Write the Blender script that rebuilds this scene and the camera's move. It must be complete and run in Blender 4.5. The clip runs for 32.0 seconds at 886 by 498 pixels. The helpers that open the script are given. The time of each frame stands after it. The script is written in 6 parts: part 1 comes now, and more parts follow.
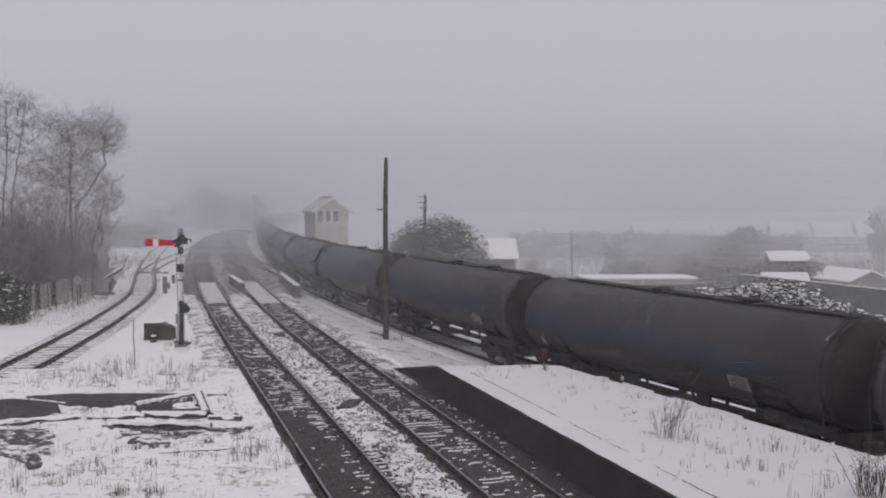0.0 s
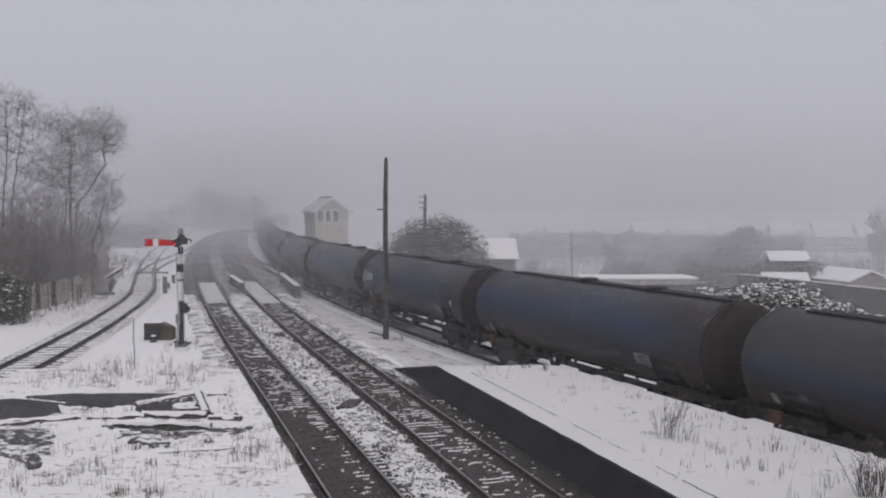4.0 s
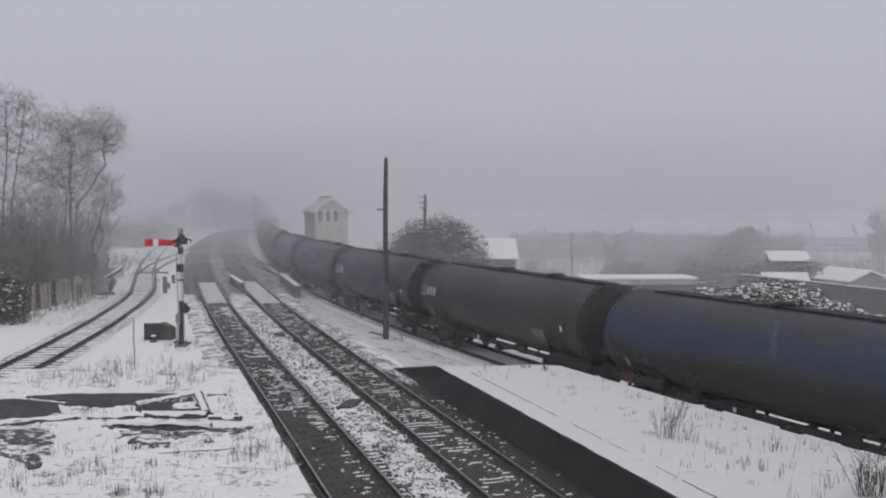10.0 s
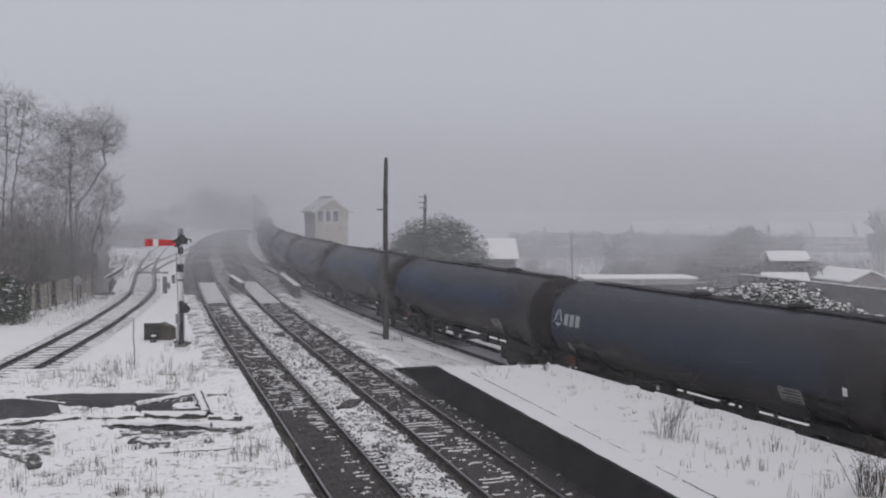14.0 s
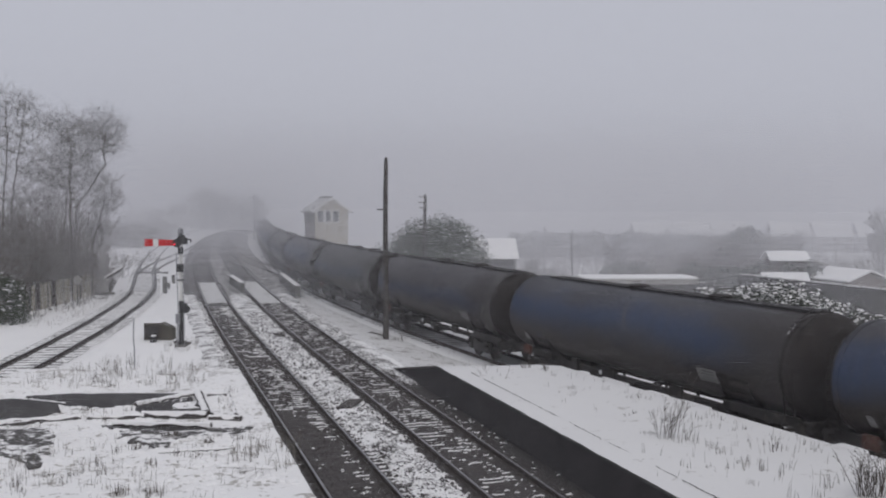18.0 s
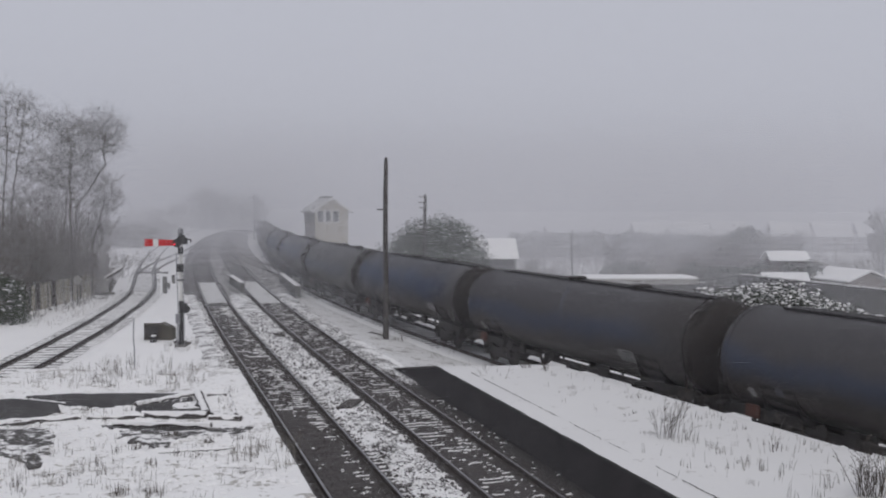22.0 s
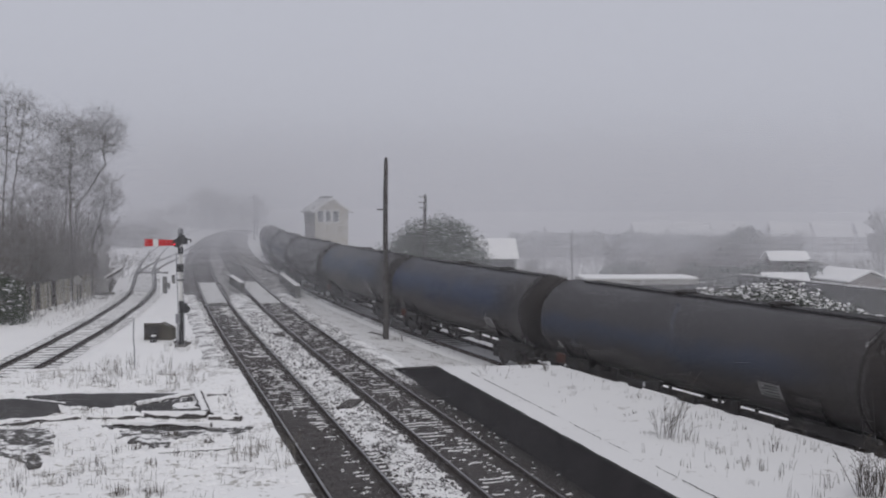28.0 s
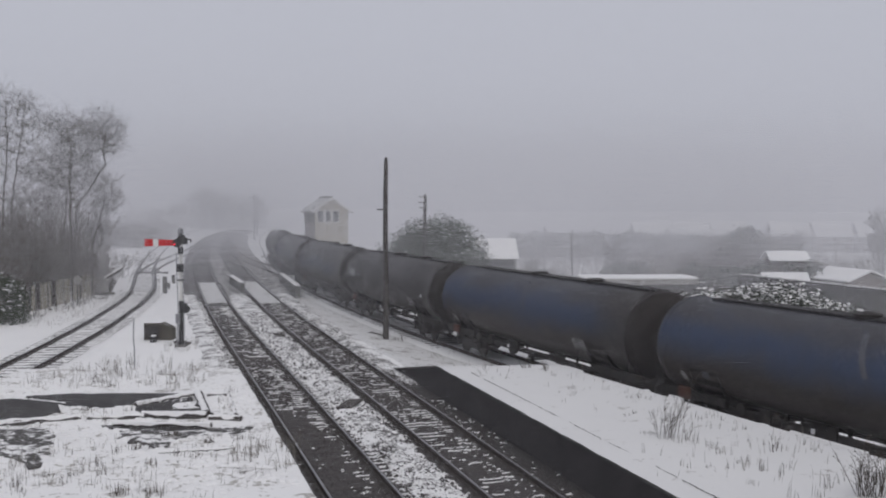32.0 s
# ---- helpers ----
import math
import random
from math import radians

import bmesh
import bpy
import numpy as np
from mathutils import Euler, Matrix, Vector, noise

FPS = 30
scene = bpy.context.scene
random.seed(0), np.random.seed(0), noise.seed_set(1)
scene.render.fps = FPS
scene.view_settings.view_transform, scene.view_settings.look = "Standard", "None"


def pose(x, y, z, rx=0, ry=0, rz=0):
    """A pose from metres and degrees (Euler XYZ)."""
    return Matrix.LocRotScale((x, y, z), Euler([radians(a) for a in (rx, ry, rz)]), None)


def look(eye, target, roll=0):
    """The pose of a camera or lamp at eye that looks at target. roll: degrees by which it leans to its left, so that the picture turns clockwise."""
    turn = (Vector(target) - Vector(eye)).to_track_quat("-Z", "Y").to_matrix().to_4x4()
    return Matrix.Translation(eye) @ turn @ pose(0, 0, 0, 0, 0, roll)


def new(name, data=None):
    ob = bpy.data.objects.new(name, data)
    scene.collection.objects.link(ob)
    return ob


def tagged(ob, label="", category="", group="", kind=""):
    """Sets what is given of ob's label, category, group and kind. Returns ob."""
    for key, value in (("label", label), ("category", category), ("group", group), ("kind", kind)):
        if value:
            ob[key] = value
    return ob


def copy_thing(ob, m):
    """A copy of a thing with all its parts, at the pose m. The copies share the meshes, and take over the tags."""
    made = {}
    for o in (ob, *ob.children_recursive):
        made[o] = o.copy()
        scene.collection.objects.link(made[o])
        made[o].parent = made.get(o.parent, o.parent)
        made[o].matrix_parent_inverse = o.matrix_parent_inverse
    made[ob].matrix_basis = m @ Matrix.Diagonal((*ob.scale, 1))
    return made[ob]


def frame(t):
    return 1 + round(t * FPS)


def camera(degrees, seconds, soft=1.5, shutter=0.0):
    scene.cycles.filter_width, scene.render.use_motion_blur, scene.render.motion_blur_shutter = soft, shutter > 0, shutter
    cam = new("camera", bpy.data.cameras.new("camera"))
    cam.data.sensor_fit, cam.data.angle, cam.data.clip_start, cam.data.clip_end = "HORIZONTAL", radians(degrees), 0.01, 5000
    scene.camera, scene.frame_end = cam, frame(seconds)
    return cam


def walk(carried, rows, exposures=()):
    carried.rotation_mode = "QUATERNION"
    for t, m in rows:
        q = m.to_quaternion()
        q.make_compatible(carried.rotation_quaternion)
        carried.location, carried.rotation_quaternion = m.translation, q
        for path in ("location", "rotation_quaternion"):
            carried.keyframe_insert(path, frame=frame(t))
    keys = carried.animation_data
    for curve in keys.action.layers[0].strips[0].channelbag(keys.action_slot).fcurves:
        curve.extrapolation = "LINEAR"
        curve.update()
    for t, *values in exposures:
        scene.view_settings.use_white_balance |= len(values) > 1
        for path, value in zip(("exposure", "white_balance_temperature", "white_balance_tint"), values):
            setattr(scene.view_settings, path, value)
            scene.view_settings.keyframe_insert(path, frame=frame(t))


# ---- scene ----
# Camera: a still view from a footbridge over the line
EYE = (0.0, 0.0, 6.32)
cam = camera(46.76, 32.0, soft=2.0)
VIEW = look(EYE, (0.0, 100.0, 6.32 - 100.0 * math.tan(radians(2.507))))
walk(cam, [(0.0, VIEW), (32.0, VIEW)], exposures=((0.0, 0.0, 6620, 13), (8.0, 0.0, 6580, 11.5), (20.0, 0.0, 6500, 10), (32.0, 0.0, 6500, 10)))

# World: pale overcast winter sky, thinned sun
world = bpy.data.worlds.new("sky")
scene.world = world
world.use_nodes = True
wn = world.node_tree
wn.nodes.clear()
w_out = wn.nodes.new("ShaderNodeOutputWorld")
w_bg = wn.nodes.new("ShaderNodeBackground")
w_sky = wn.nodes.new("ShaderNodeTexSky")
w_sky.sky_type = "NISHITA"
w_sky.sun_disc = False
w_sky.sun_elevation = radians(56)
w_sky.sun_rotation = radians(162)
w_sky.dust_density = 6.0
w_hsv = wn.nodes.new("ShaderNodeHueSaturation")
w_hsv.inputs["Saturation"].default_value = 0.25
w_hsv.inputs["Value"].default_value = 0.10
w_mix = wn.nodes.new("ShaderNodeMix")
w_mix.data_type = "RGBA"
w_mix.inputs["Factor"].default_value = 0.88
w_mix.inputs[7].default_value = (0.508, 0.522, 0.594, 1)
wn.links.new(w_sky.outputs[0], w_hsv.inputs["Color"])
wn.links.new(w_hsv.outputs[0], w_mix.inputs[6])
wn.links.new(w_mix.outputs[2], w_bg.inputs["Color"])
wn.links.new(w_bg.outputs[0], w_out.inputs["Surface"])
w_bg.inputs["Strength"].default_value = 1.0

sun_data = bpy.data.lights.new("sun", "SUN")
sun_data.energy = 0.74
sun_data.angle = radians(40)
sun_data.color = (1.0, 0.97, 0.94)
sun = new("sun", sun_data)
sun.matrix_world = look((16, -14, 60), (4, 24, 0))
scene.cycles.transparent_max_bounces = 32


# ---- materials ----
def node_mat(name, rough=0.8, metal=0.0, spec=0.3):
    m = bpy.data.materials.new(name)
    m.use_nodes = True
    b = m.node_tree.nodes["Principled BSDF"]
    b.inputs["Roughness"].default_value = rough
    b.inputs["Metallic"].default_value = metal
    b.inputs["Specular IOR Level"].default_value = spec
    return m, m.node_tree, b


def coords(nt, space="Object"):
    return nt.nodes.new("ShaderNodeTexCoord").outputs[space]


def noise_node(nt, vec, scale, detail=4.0, rough=0.55):
    n = nt.nodes.new("ShaderNodeTexNoise")
    n.inputs["Scale"].default_value = scale
    n.inputs["Detail"].default_value = detail
    n.inputs["Roughness"].default_value = rough
    if vec is not None:
        nt.links.new(vec, n.inputs["Vector"])
    return n.outputs["Fac"]


def stretch(nt, vec, sx, sy, sz):
    n = nt.nodes.new("ShaderNodeMapping")
    n.inputs["Scale"].default_value = (sx, sy, sz)
    nt.links.new(vec, n.inputs["Vector"])
    return n.outputs[0]


def ramp(nt, fac, stops):
    n = nt.nodes.new("ShaderNodeValToRGB")
    els = n.color_ramp.elements
    while len(els) < len(stops):
        els.new(0.5)
    for e, (p, c) in zip(els, stops):
        e.position = p
        e.color = (*c, 1) if len(c) == 3 else c
    nt.links.new(fac, n.inputs["Fac"])
    return n.outputs["Color"]


def grey(v):
    return (v, v, v)


def mixc(nt, fac, a, b):
    n = nt.nodes.new("ShaderNodeMix")
    n.data_type = "RGBA"
    for sock, val in ((n.inputs["Factor"], fac), (n.inputs[6], a), (n.inputs[7], b)):
        if isinstance(val, (int, float)):
            sock.default_value = val
        elif isinstance(val, tuple):
            sock.default_value = (*val, 1)
        else:
            nt.links.new(val, sock)
    return n.outputs[2]


def math_node(nt, op, a, b=0.0):
    n = nt.nodes.new("ShaderNodeMath")
    n.operation = op
    n.use_clamp = op in ("MULTIPLY", "ADD", "SUBTRACT")
    for i, val in enumerate((a, b)):
        if isinstance(val, (int, float)):
            n.inputs[i].default_value = val
        else:
            nt.links.new(val, n.inputs[i])
    return n.outputs[0]


def bump(nt, bsdf, height, strength=0.4, dist=0.02):
    n = nt.nodes.new("ShaderNodeBump")
    n.inputs["Strength"].default_value = strength
    n.inputs["Distance"].default_value = dist
    nt.links.new(height, n.inputs["Height"])
    nt.links.new(n.outputs[0], bsdf.inputs["Normal"])


def simple(name, dark, light, scale=6.0, rough=0.8, metal=0.0, rel=0.3, spec=0.3, stretch_by=None, lo=0.35, hi=0.65, space="Object"):
    """A surface with grain at two scales between two colours."""
    m, nt, b = node_mat(name, rough, metal, spec)
    v = coords(nt, space)
    if stretch_by:
        v = stretch(nt, v, *stretch_by)
    big = noise_node(nt, v, scale, 5)
    fine = noise_node(nt, v, scale * 9.0, 3)
    f = math_node(nt, "ADD", math_node(nt, "MULTIPLY", big, 0.65), math_node(nt, "MULTIPLY", fine, 0.35))
    c = ramp(nt, f, ((lo, dark), (hi, light)))
    nt.links.new(c, b.inputs["Base Color"])
    bump(nt, b, fine, rel, 0.01)
    return m


def snow_mat(name="snow", cover=1.0, under=((0.045, 0.040, 0.038), (0.10, 0.09, 0.08)), patch=1.2, fine_scale=14.0, bright=1.0):
    """Lying snow; with cover below 1 the ground shows through in ragged patches."""
    m, nt, b = node_mat(name, 0.75, 0.0, 0.25)
    v = coords(nt)
    drift = noise_node(nt, v, 0.35, 4)
    grain = noise_node(nt, v, 18.0, 4)
    white = mixc(nt, math_node(nt, "MULTIPLY", drift, 0.8), (0.834 * bright, 0.826 * bright, 0.816 * bright), (0.755 * bright, 0.75 * bright, 0.748 * bright))
    if cover < 1.0:
        a = noise_node(nt, v, patch, 5, 0.6)
        f = noise_node(nt, v, fine_scale, 3, 0.6)
        s = math_node(nt, "ADD", math_node(nt, "MULTIPLY", a, 0.5), math_node(nt, "MULTIPLY", f, 0.5))
        t = 0.28 + 0.44 * (1.0 - cover)
        mask = ramp(nt, s, ((max(0.0, t - 0.03), grey(0.0)), (t + 0.03, grey(1.0))))
        soil = mixc(nt, noise_node(nt, v, 25.0, 2), under[0], under[1])
        nt.links.new(mixc(nt, mask, soil, white), b.inputs["Base Color"])
        bump(nt, b, s, 0.7, 0.05)
    else:
        nt.links.new(white, b.inputs["Base Color"])
        h = math_node(nt, "ADD", math_node(nt, "MULTIPLY", noise_node(nt, v, 3.0, 5), 0.7), math_node(nt, "MULTIPLY", grain, 0.3))
        bump(nt, b, h, 0.45, 0.04)
    return m


SNOW = snow_mat("snow")
SCRUB = simple("scrub_stems", (0.10, 0.088, 0.080), (0.21, 0.19, 0.175), 3.0, 0.9)
SNOW_DIRT = snow_mat("snow_trodden", 0.44, ((0.045, 0.043, 0.042), (0.10, 0.095, 0.09)), 0.9, 3.4)
BALLAST_SNOW = snow_mat("ballast_half_snowed", 0.56, ((0.035, 0.032, 0.031), (0.10, 0.09, 0.085)), 1.1, 16.0)
BALLAST = simple("ballast_wet", (0.044, 0.039, 0.039), (0.098, 0.089, 0.087), 9.0, 0.85, rel=0.8)
RAIL = simple("rail_rusted", (0.045, 0.036, 0.033), (0.088, 0.071, 0.064), 5.0, 0.7)
RAIL_HEAD = simple("rail_head_worn", (0.20, 0.20, 0.205), (0.34, 0.34, 0.35), 3.0, 0.35, 0.7)
SLEEPER = simple("sleeper_timber", (0.048, 0.043, 0.041), (0.10, 0.091, 0.086), 3.0, 0.85, stretch_by=(1, 6, 6))
BRICK_DARK = simple("platform_wall_sooty", (0.054, 0.049, 0.050), (0.078, 0.071, 0.072), 1.5, 0.9)
CONCRETE = simple("concrete", (0.20, 0.19, 0.18), (0.36, 0.35, 0.33), 2.0, 0.9)
CONCRETE_DARK = simple("concrete_stained", (0.07, 0.067, 0.064), (0.17, 0.165, 0.155), 2.0, 0.9)
POLE_WOOD = simple("pole_wood", (0.045, 0.041, 0.039), (0.11, 0.10, 0.094), 3.0, 0.85, stretch_by=(6, 6, 0.5))
# Bark and twigs are coloured paler to carry some of the fog's haze.
BARK = simple("bark", (0.085, 0.077, 0.072), (0.18, 0.165, 0.155), 4.0, 0.9, stretch_by=(4, 4, 1))
TWIG = simple("twigs_hazed", (0.12, 0.112, 0.106), (0.25, 0.24, 0.23), 3.0, 0.9)
STEEL_BLACK = simple("underframe_black", (0.022, 0.020, 0.019), (0.046, 0.041, 0.039), 3.0, 0.8)
STEEL_GREY = simple("galvanised_steel", (0.22, 0.22, 0.23), (0.36, 0.36, 0.37), 4.0, 0.5, 0.6)
WHITE_PAINT = simple("white_paint_weathered", (0.55, 0.54, 0.52), (0.78, 0.77, 0.75), 3.0, 0.55)
BLACK_PAINT = simple("black_paint", (0.028, 0.028, 0.029), (0.058, 0.057, 0.058), 4.0, 0.5)
RED_PAINT = simple("signal_red", (0.42, 0.020, 0.022), (0.58, 0.040, 0.042), 3.0, 0.45)


# ---- mesh building ----
class Builder:
    """Collects vertices and faces of one part."""

    def __init__(self):
        self.v, self.f, self.mi = [], [], []

    def add(self, verts, faces, mi=0):
        o = len(self.v)
        self.v.extend([tuple(p) for p in verts])
        self.f.extend([tuple(i + o for i in f) for f in faces])
        self.mi.extend([mi] * len(faces))
        return self

    def box(self, c, size, rot=None, bevel=0.0, mi=0):
        """A box with its vertical and top edges chamfered by bevel."""
        hx, hy, hz = (s / 2 for s in size)
        b = min(bevel, 0.45 * min(size))
        if b <= 0:
            p = [(x, y, z) for z in (-hz, hz) for y in (-hy, hy) for x in (-hx, hx)]
            f = [(0, 2, 3, 1), (4, 5, 7, 6), (0, 1, 5, 4), (2, 6, 7, 3), (0, 4, 6, 2), (1, 3, 7, 5)]
        else:
            ring = lambda ax, ay, z, k: [(ax - k, -ay, z), (ax, -ay + k, z), (ax, ay - k, z), (ax - k, ay, z), (-ax + k, ay, z), (-ax, ay - k, z), (-ax, -ay + k, z), (-ax + k, -ay, z)]
            p = ring(hx - b, hy - b, -hz, b * 0.6) + ring(hx, hy, -hz + b, b) + ring(hx, hy, hz - b, b) + ring(hx - b, hy - b, hz, b * 0.6)
            f = [tuple(range(7, -1, -1)), tuple(range(24, 32))]
            for k in range(3):
                f += [(8 * k + i, 8 * k + (i + 1) % 8, 8 * k + 8 + (i + 1) % 8, 8 * k + 8 + i) for i in range(8)]
        m = Matrix.Translation(c)
        if rot is not None:
            m = m @ rot
        return self.add([m @ Vector(q) for q in p], f, mi)

    def tube(self, pts, radii, n=8, cap=True, mi=0):
        """A tapered tube along points."""
        rings = []
        pts = [Vector(q) for q in pts]
        for i, q in enumerate(pts):
            d = (pts[min(i + 1, len(pts) - 1)] - pts[max(i - 1, 0)]).normalized()
            a = d.cross(Vector((0, 0, 1)) if abs(d.z) < 0.9 else Vector((1, 0, 0))).normalized()
            c = d.cross(a)
            r = radii[i] if isinstance(radii, (list, tuple)) else radii
            rings.append([q + (a * math.cos(6.28318 * k / n) + c * math.sin(6.28318 * k / n)) * r for k in range(n)])
        v = [p for r in rings for p in r]
        f = []
        for i in range(len(pts) - 1):
            f += [(i * n + k, i * n + (k + 1) % n, (i + 1) * n + (k + 1) % n, (i + 1) * n + k) for k in range(n)]
        if cap:
            f += [tuple(range(n - 1, -1, -1)), tuple(range((len(pts) - 1) * n, len(pts) * n))]
        return self.add(v, f, mi)

    def lathe(self, prof, axis="z", centre=(0, 0, 0), n=24, mi=0):
        """A turned shape: prof is (along, radius) pairs."""
        v, f = [], []
        for a, r in prof:
            for k in range(n):
                c, s = math.cos(6.28318531 * k / n) * r, math.sin(6.28318531 * k / n) * r
                p = {"z": (c, s, a), "x": (a, c, s), "y": (s, a, c)}[axis]
                v.append(tuple(p[j] + centre[j] for j in range(3)))
        for i in range(len(prof) - 1):
            f += [(i * n + k, i * n + (k + 1) % n, (i + 1) * n + (k + 1) % n, (i + 1) * n + k) for k in range(n)]
        if prof[0][1] > 1e-4:
            f.append(tuple(range(n - 1, -1, -1)))
        if prof[-1][1] > 1e-4:
            f.append(tuple(range((len(prof) - 1) * n, len(prof) * n)))
        return self.add(v, f, mi)

    def mesh(self, name, mats, smooth=False):
        me = bpy.data.meshes.new(name)
        me.from_pydata(self.v, [], self.f)
        for m in mats if isinstance(mats, (list, tuple)) else [mats]:
            me.materials.append(m)
        if any(self.mi):
            me.polygons.foreach_set("material_index", self.mi)
        if smooth:
            me.shade_smooth()
            me.set_sharp_from_angle(angle=radians(38))
        me.update()
        return me


def part(name, bd, mat, parent=None, label="", smooth=False):
    """One mesh object under a thing or a part."""
    ob = new(name, bd.mesh(name, mat, smooth))
    if parent is not None:
        ob.parent = parent
    if label:
        ob["label"] = label
    return ob


def thing(name, label, category, at=None, group="", kind=""):
    """An empty at a thing's base, to carry its parts."""
    ob = new(name)
    ob.empty_display_size = 0.2
    if at is not None:
        ob.matrix_basis = at
    return tagged(ob, label, category, group, kind)


def rz(deg):
    return Matrix.Rotation(radians(deg), 4, "Z")


# ---- lines of the tracks ----
KNOTS = (0, 30, 60, 90, 120, 150, 180, 220, 260, 320)


def heading_line(x0, y0, heads, length=330.0, step=1.0):
    """Centre line from its headings (radians from straight ahead) at the knots: rows of x, y, heading."""
    s = np.arange(0, length, step)
    h = np.interp(s, KNOTS, heads)
    h = np.convolve(np.concatenate([np.full(10, h[0]), h, np.full(10, h[-1])]), np.ones(21) / 21, "valid")
    x = x0 + np.concatenate([[0], np.cumsum(np.sin((h[1:] + h[:-1]) / 2) * step)])
    y = y0 + np.concatenate([[0], np.cumsum(np.cos((h[1:] + h[:-1]) / 2) * step)])
    return [(float(a), float(b), float(c)) for a, b, c in zip(x, y, h)]


def point_line(pts, step=1.0):
    """A smooth line through points: rows of x, y, heading."""
    out = []
    p = [Vector((*q, 0)) for q in pts]
    for i in range(len(p) - 1):
        a, b, c, d = p[max(i - 1, 0)], p[i], p[i + 1], p[min(i + 2, len(p) - 1)]
        n = max(2, int((c - b).length / step))
        for k in range(n):
            t = k / n
            q = 0.5 * (2 * b + (c - a) * t + (2 * a - 5 * b + 4 * c - d) * t * t + (3 * b - a - 3 * c + d) * t ** 3)
            out.append(q)
    out.append(p[-1])
    rows = []
    for i, q in enumerate(out):
        d = out[min(i + 1, len(out) - 1)] - out[max(i - 1, 0)]
        rows.append((q.x, q.y, math.atan2(d.x, d.y)))
    return rows


def shifted(line, off):
    return [(x + off * math.cos(h), y - off * math.sin(h), h) for x, y, h in line]


LINE_A = heading_line(0.655, 14.0, (-0.2823, -0.2936, -0.265, -0.2413, -0.2279, -0.206, -0.1768, -0.1344, -0.0924, -0.0294))
LINE_B = shifted(LINE_A, 3.317)
LINE_C = heading_line(16.653, 12.0, (-0.4312, -0.3977, -0.3203, -0.24, -0.1998, -0.1961, -0.1792, -0.1449, -0.11, -0.0575))
LINE_D = point_line([(-14.4, 12), (-15.3, 25), (-16.0, 33), (-16.6, 39.2), (-17.4, 46.5), (-18.9, 57.6), (-21.9, 74), (-28.2, 97), (-33.4, 116.6), (-38.4, 137.5), (-44.5, 165), (-52, 200), (-62, 260)])
LINE_E = point_line([(-27.6, 95), (-30.0, 107), (-32.2, 122), (-35.0, 142), (-38.2, 160)])
LINE_F = point_line([(-31.6, 156), (-28.9, 141), (-24.0, 122), (-19.3, 108), (-15.6, 97), (-12.5, 88)])
ZC = -0.306


# ---- ground, track beds, platforms ----
def line_x(line, y):
    """The x of a line at the distance y."""
    ys = [r[1] for r in line]
    return float(np.interp(y, ys, [r[0] for r in line]))


def ground_z(x, y):
    """Height of the ground: level on the railway, falling away on the far side of the siding."""
    side = x - line_x(LINE_C, max(12.0, min(y, 335.0)))
    z = -0.22
    t = min(1.0, max(0.0, (side + 5.0) / 3.5))
    z -= 0.34 * t
    t = min(1.0, max(0.0, (side - 2.6) / 13.0))
    z -= 3.6 * t * t * (3 - 2 * t)
    return z


def graded(a, b, fine_a, fine_b, fine, coarse):
    """Coordinates that are fine between fine_a and fine_b and widen outside."""
    out = list(np.arange(fine_a, fine_b + 0.01, fine))
    d, x = fine, fine_a
    while x > a:
        d = min(coarse, d * 1.25)
        x -= d
        out.insert(0, x)
    d, x = fine, fine_b
    while x < b:
        d = min(coarse, d * 1.25)
        x += d
        out.append(x)
    return [float(q) for q in out]


def build_ground():
    xs = graded(-700, 700, -34, 36, 1.0, 60)
    ys = graded(-80, 1400, 4, 110, 1.0, 80)
    bd = Builder()
    rnd = lambda x, y: 0.05 * noise.noise((x * 0.4, y * 0.4, 0.3)) + 0.03 * noise.noise((x * 1.7, y * 1.7, 2.0))
    v = [(x, y, ground_z(x, y) + (rnd(x, y) if abs(x) < 60 and y < 160 else 0)) for y in ys for x in xs]
    n = len(xs)
    f = [(j * n + i, j * n + i + 1, (j + 1) * n + i + 1, (j + 1) * n + i) for j in range(len(ys) - 1) for i in range(n - 1)]
    bd.add(v, f)
    ob = part("ground", bd, SNOW, smooth=True)
    tagged(ob, "level ground under thin fresh snow", "ground", kind="structure")


def strip(line, i0, i1, prof, mats, name, parent=None, label="", smooth=False, dz=0.0, step=1, lumps=0.0, mi=None):
    """A band along a line: prof is (offset, height) pairs across it."""
    bd = Builder()
    rows = line[i0:i1 + 1:step]
    m = len(prof)
    v, f, k = [], [], []
    for x, y, h in rows:
        for o, z in prof:
            n = lumps * noise.noise((x * 1.3 + o, y * 1.3, o * 2.0)) if lumps else 0.0
            v.append((x + o * math.cos(h), y - o * math.sin(h), z + dz + n))
    for j in range(len(rows) - 1):
        for i in range(m - 1):
            f.append((j * m + i, j * m + i + 1, (j + 1) * m + i + 1, (j + 1) * m + i))
            k.append(mi[i] if mi else 0)
    bd.add(v, f)
    bd.mi = k
    return part(name, bd, mats, parent, label, smooth)


RAIL_PROFILE = [(-0.070, -0.159), (-0.070, -0.145), (-0.012, -0.125), (-0.010, -0.045), (-0.036, -0.035), (-0.036, -0.006), (-0.028, 0.0), (0.028, 0.0), (0.036, -0.006), (0.036, -0.035), (0.010, -0.045), (0.012, -0.125), (0.070, -0.145), (0.070, -0.159)]
RAIL_MI = [0, 0, 0, 0, 0, 0, 1, 0, 0, 0, 0, 0, 0]


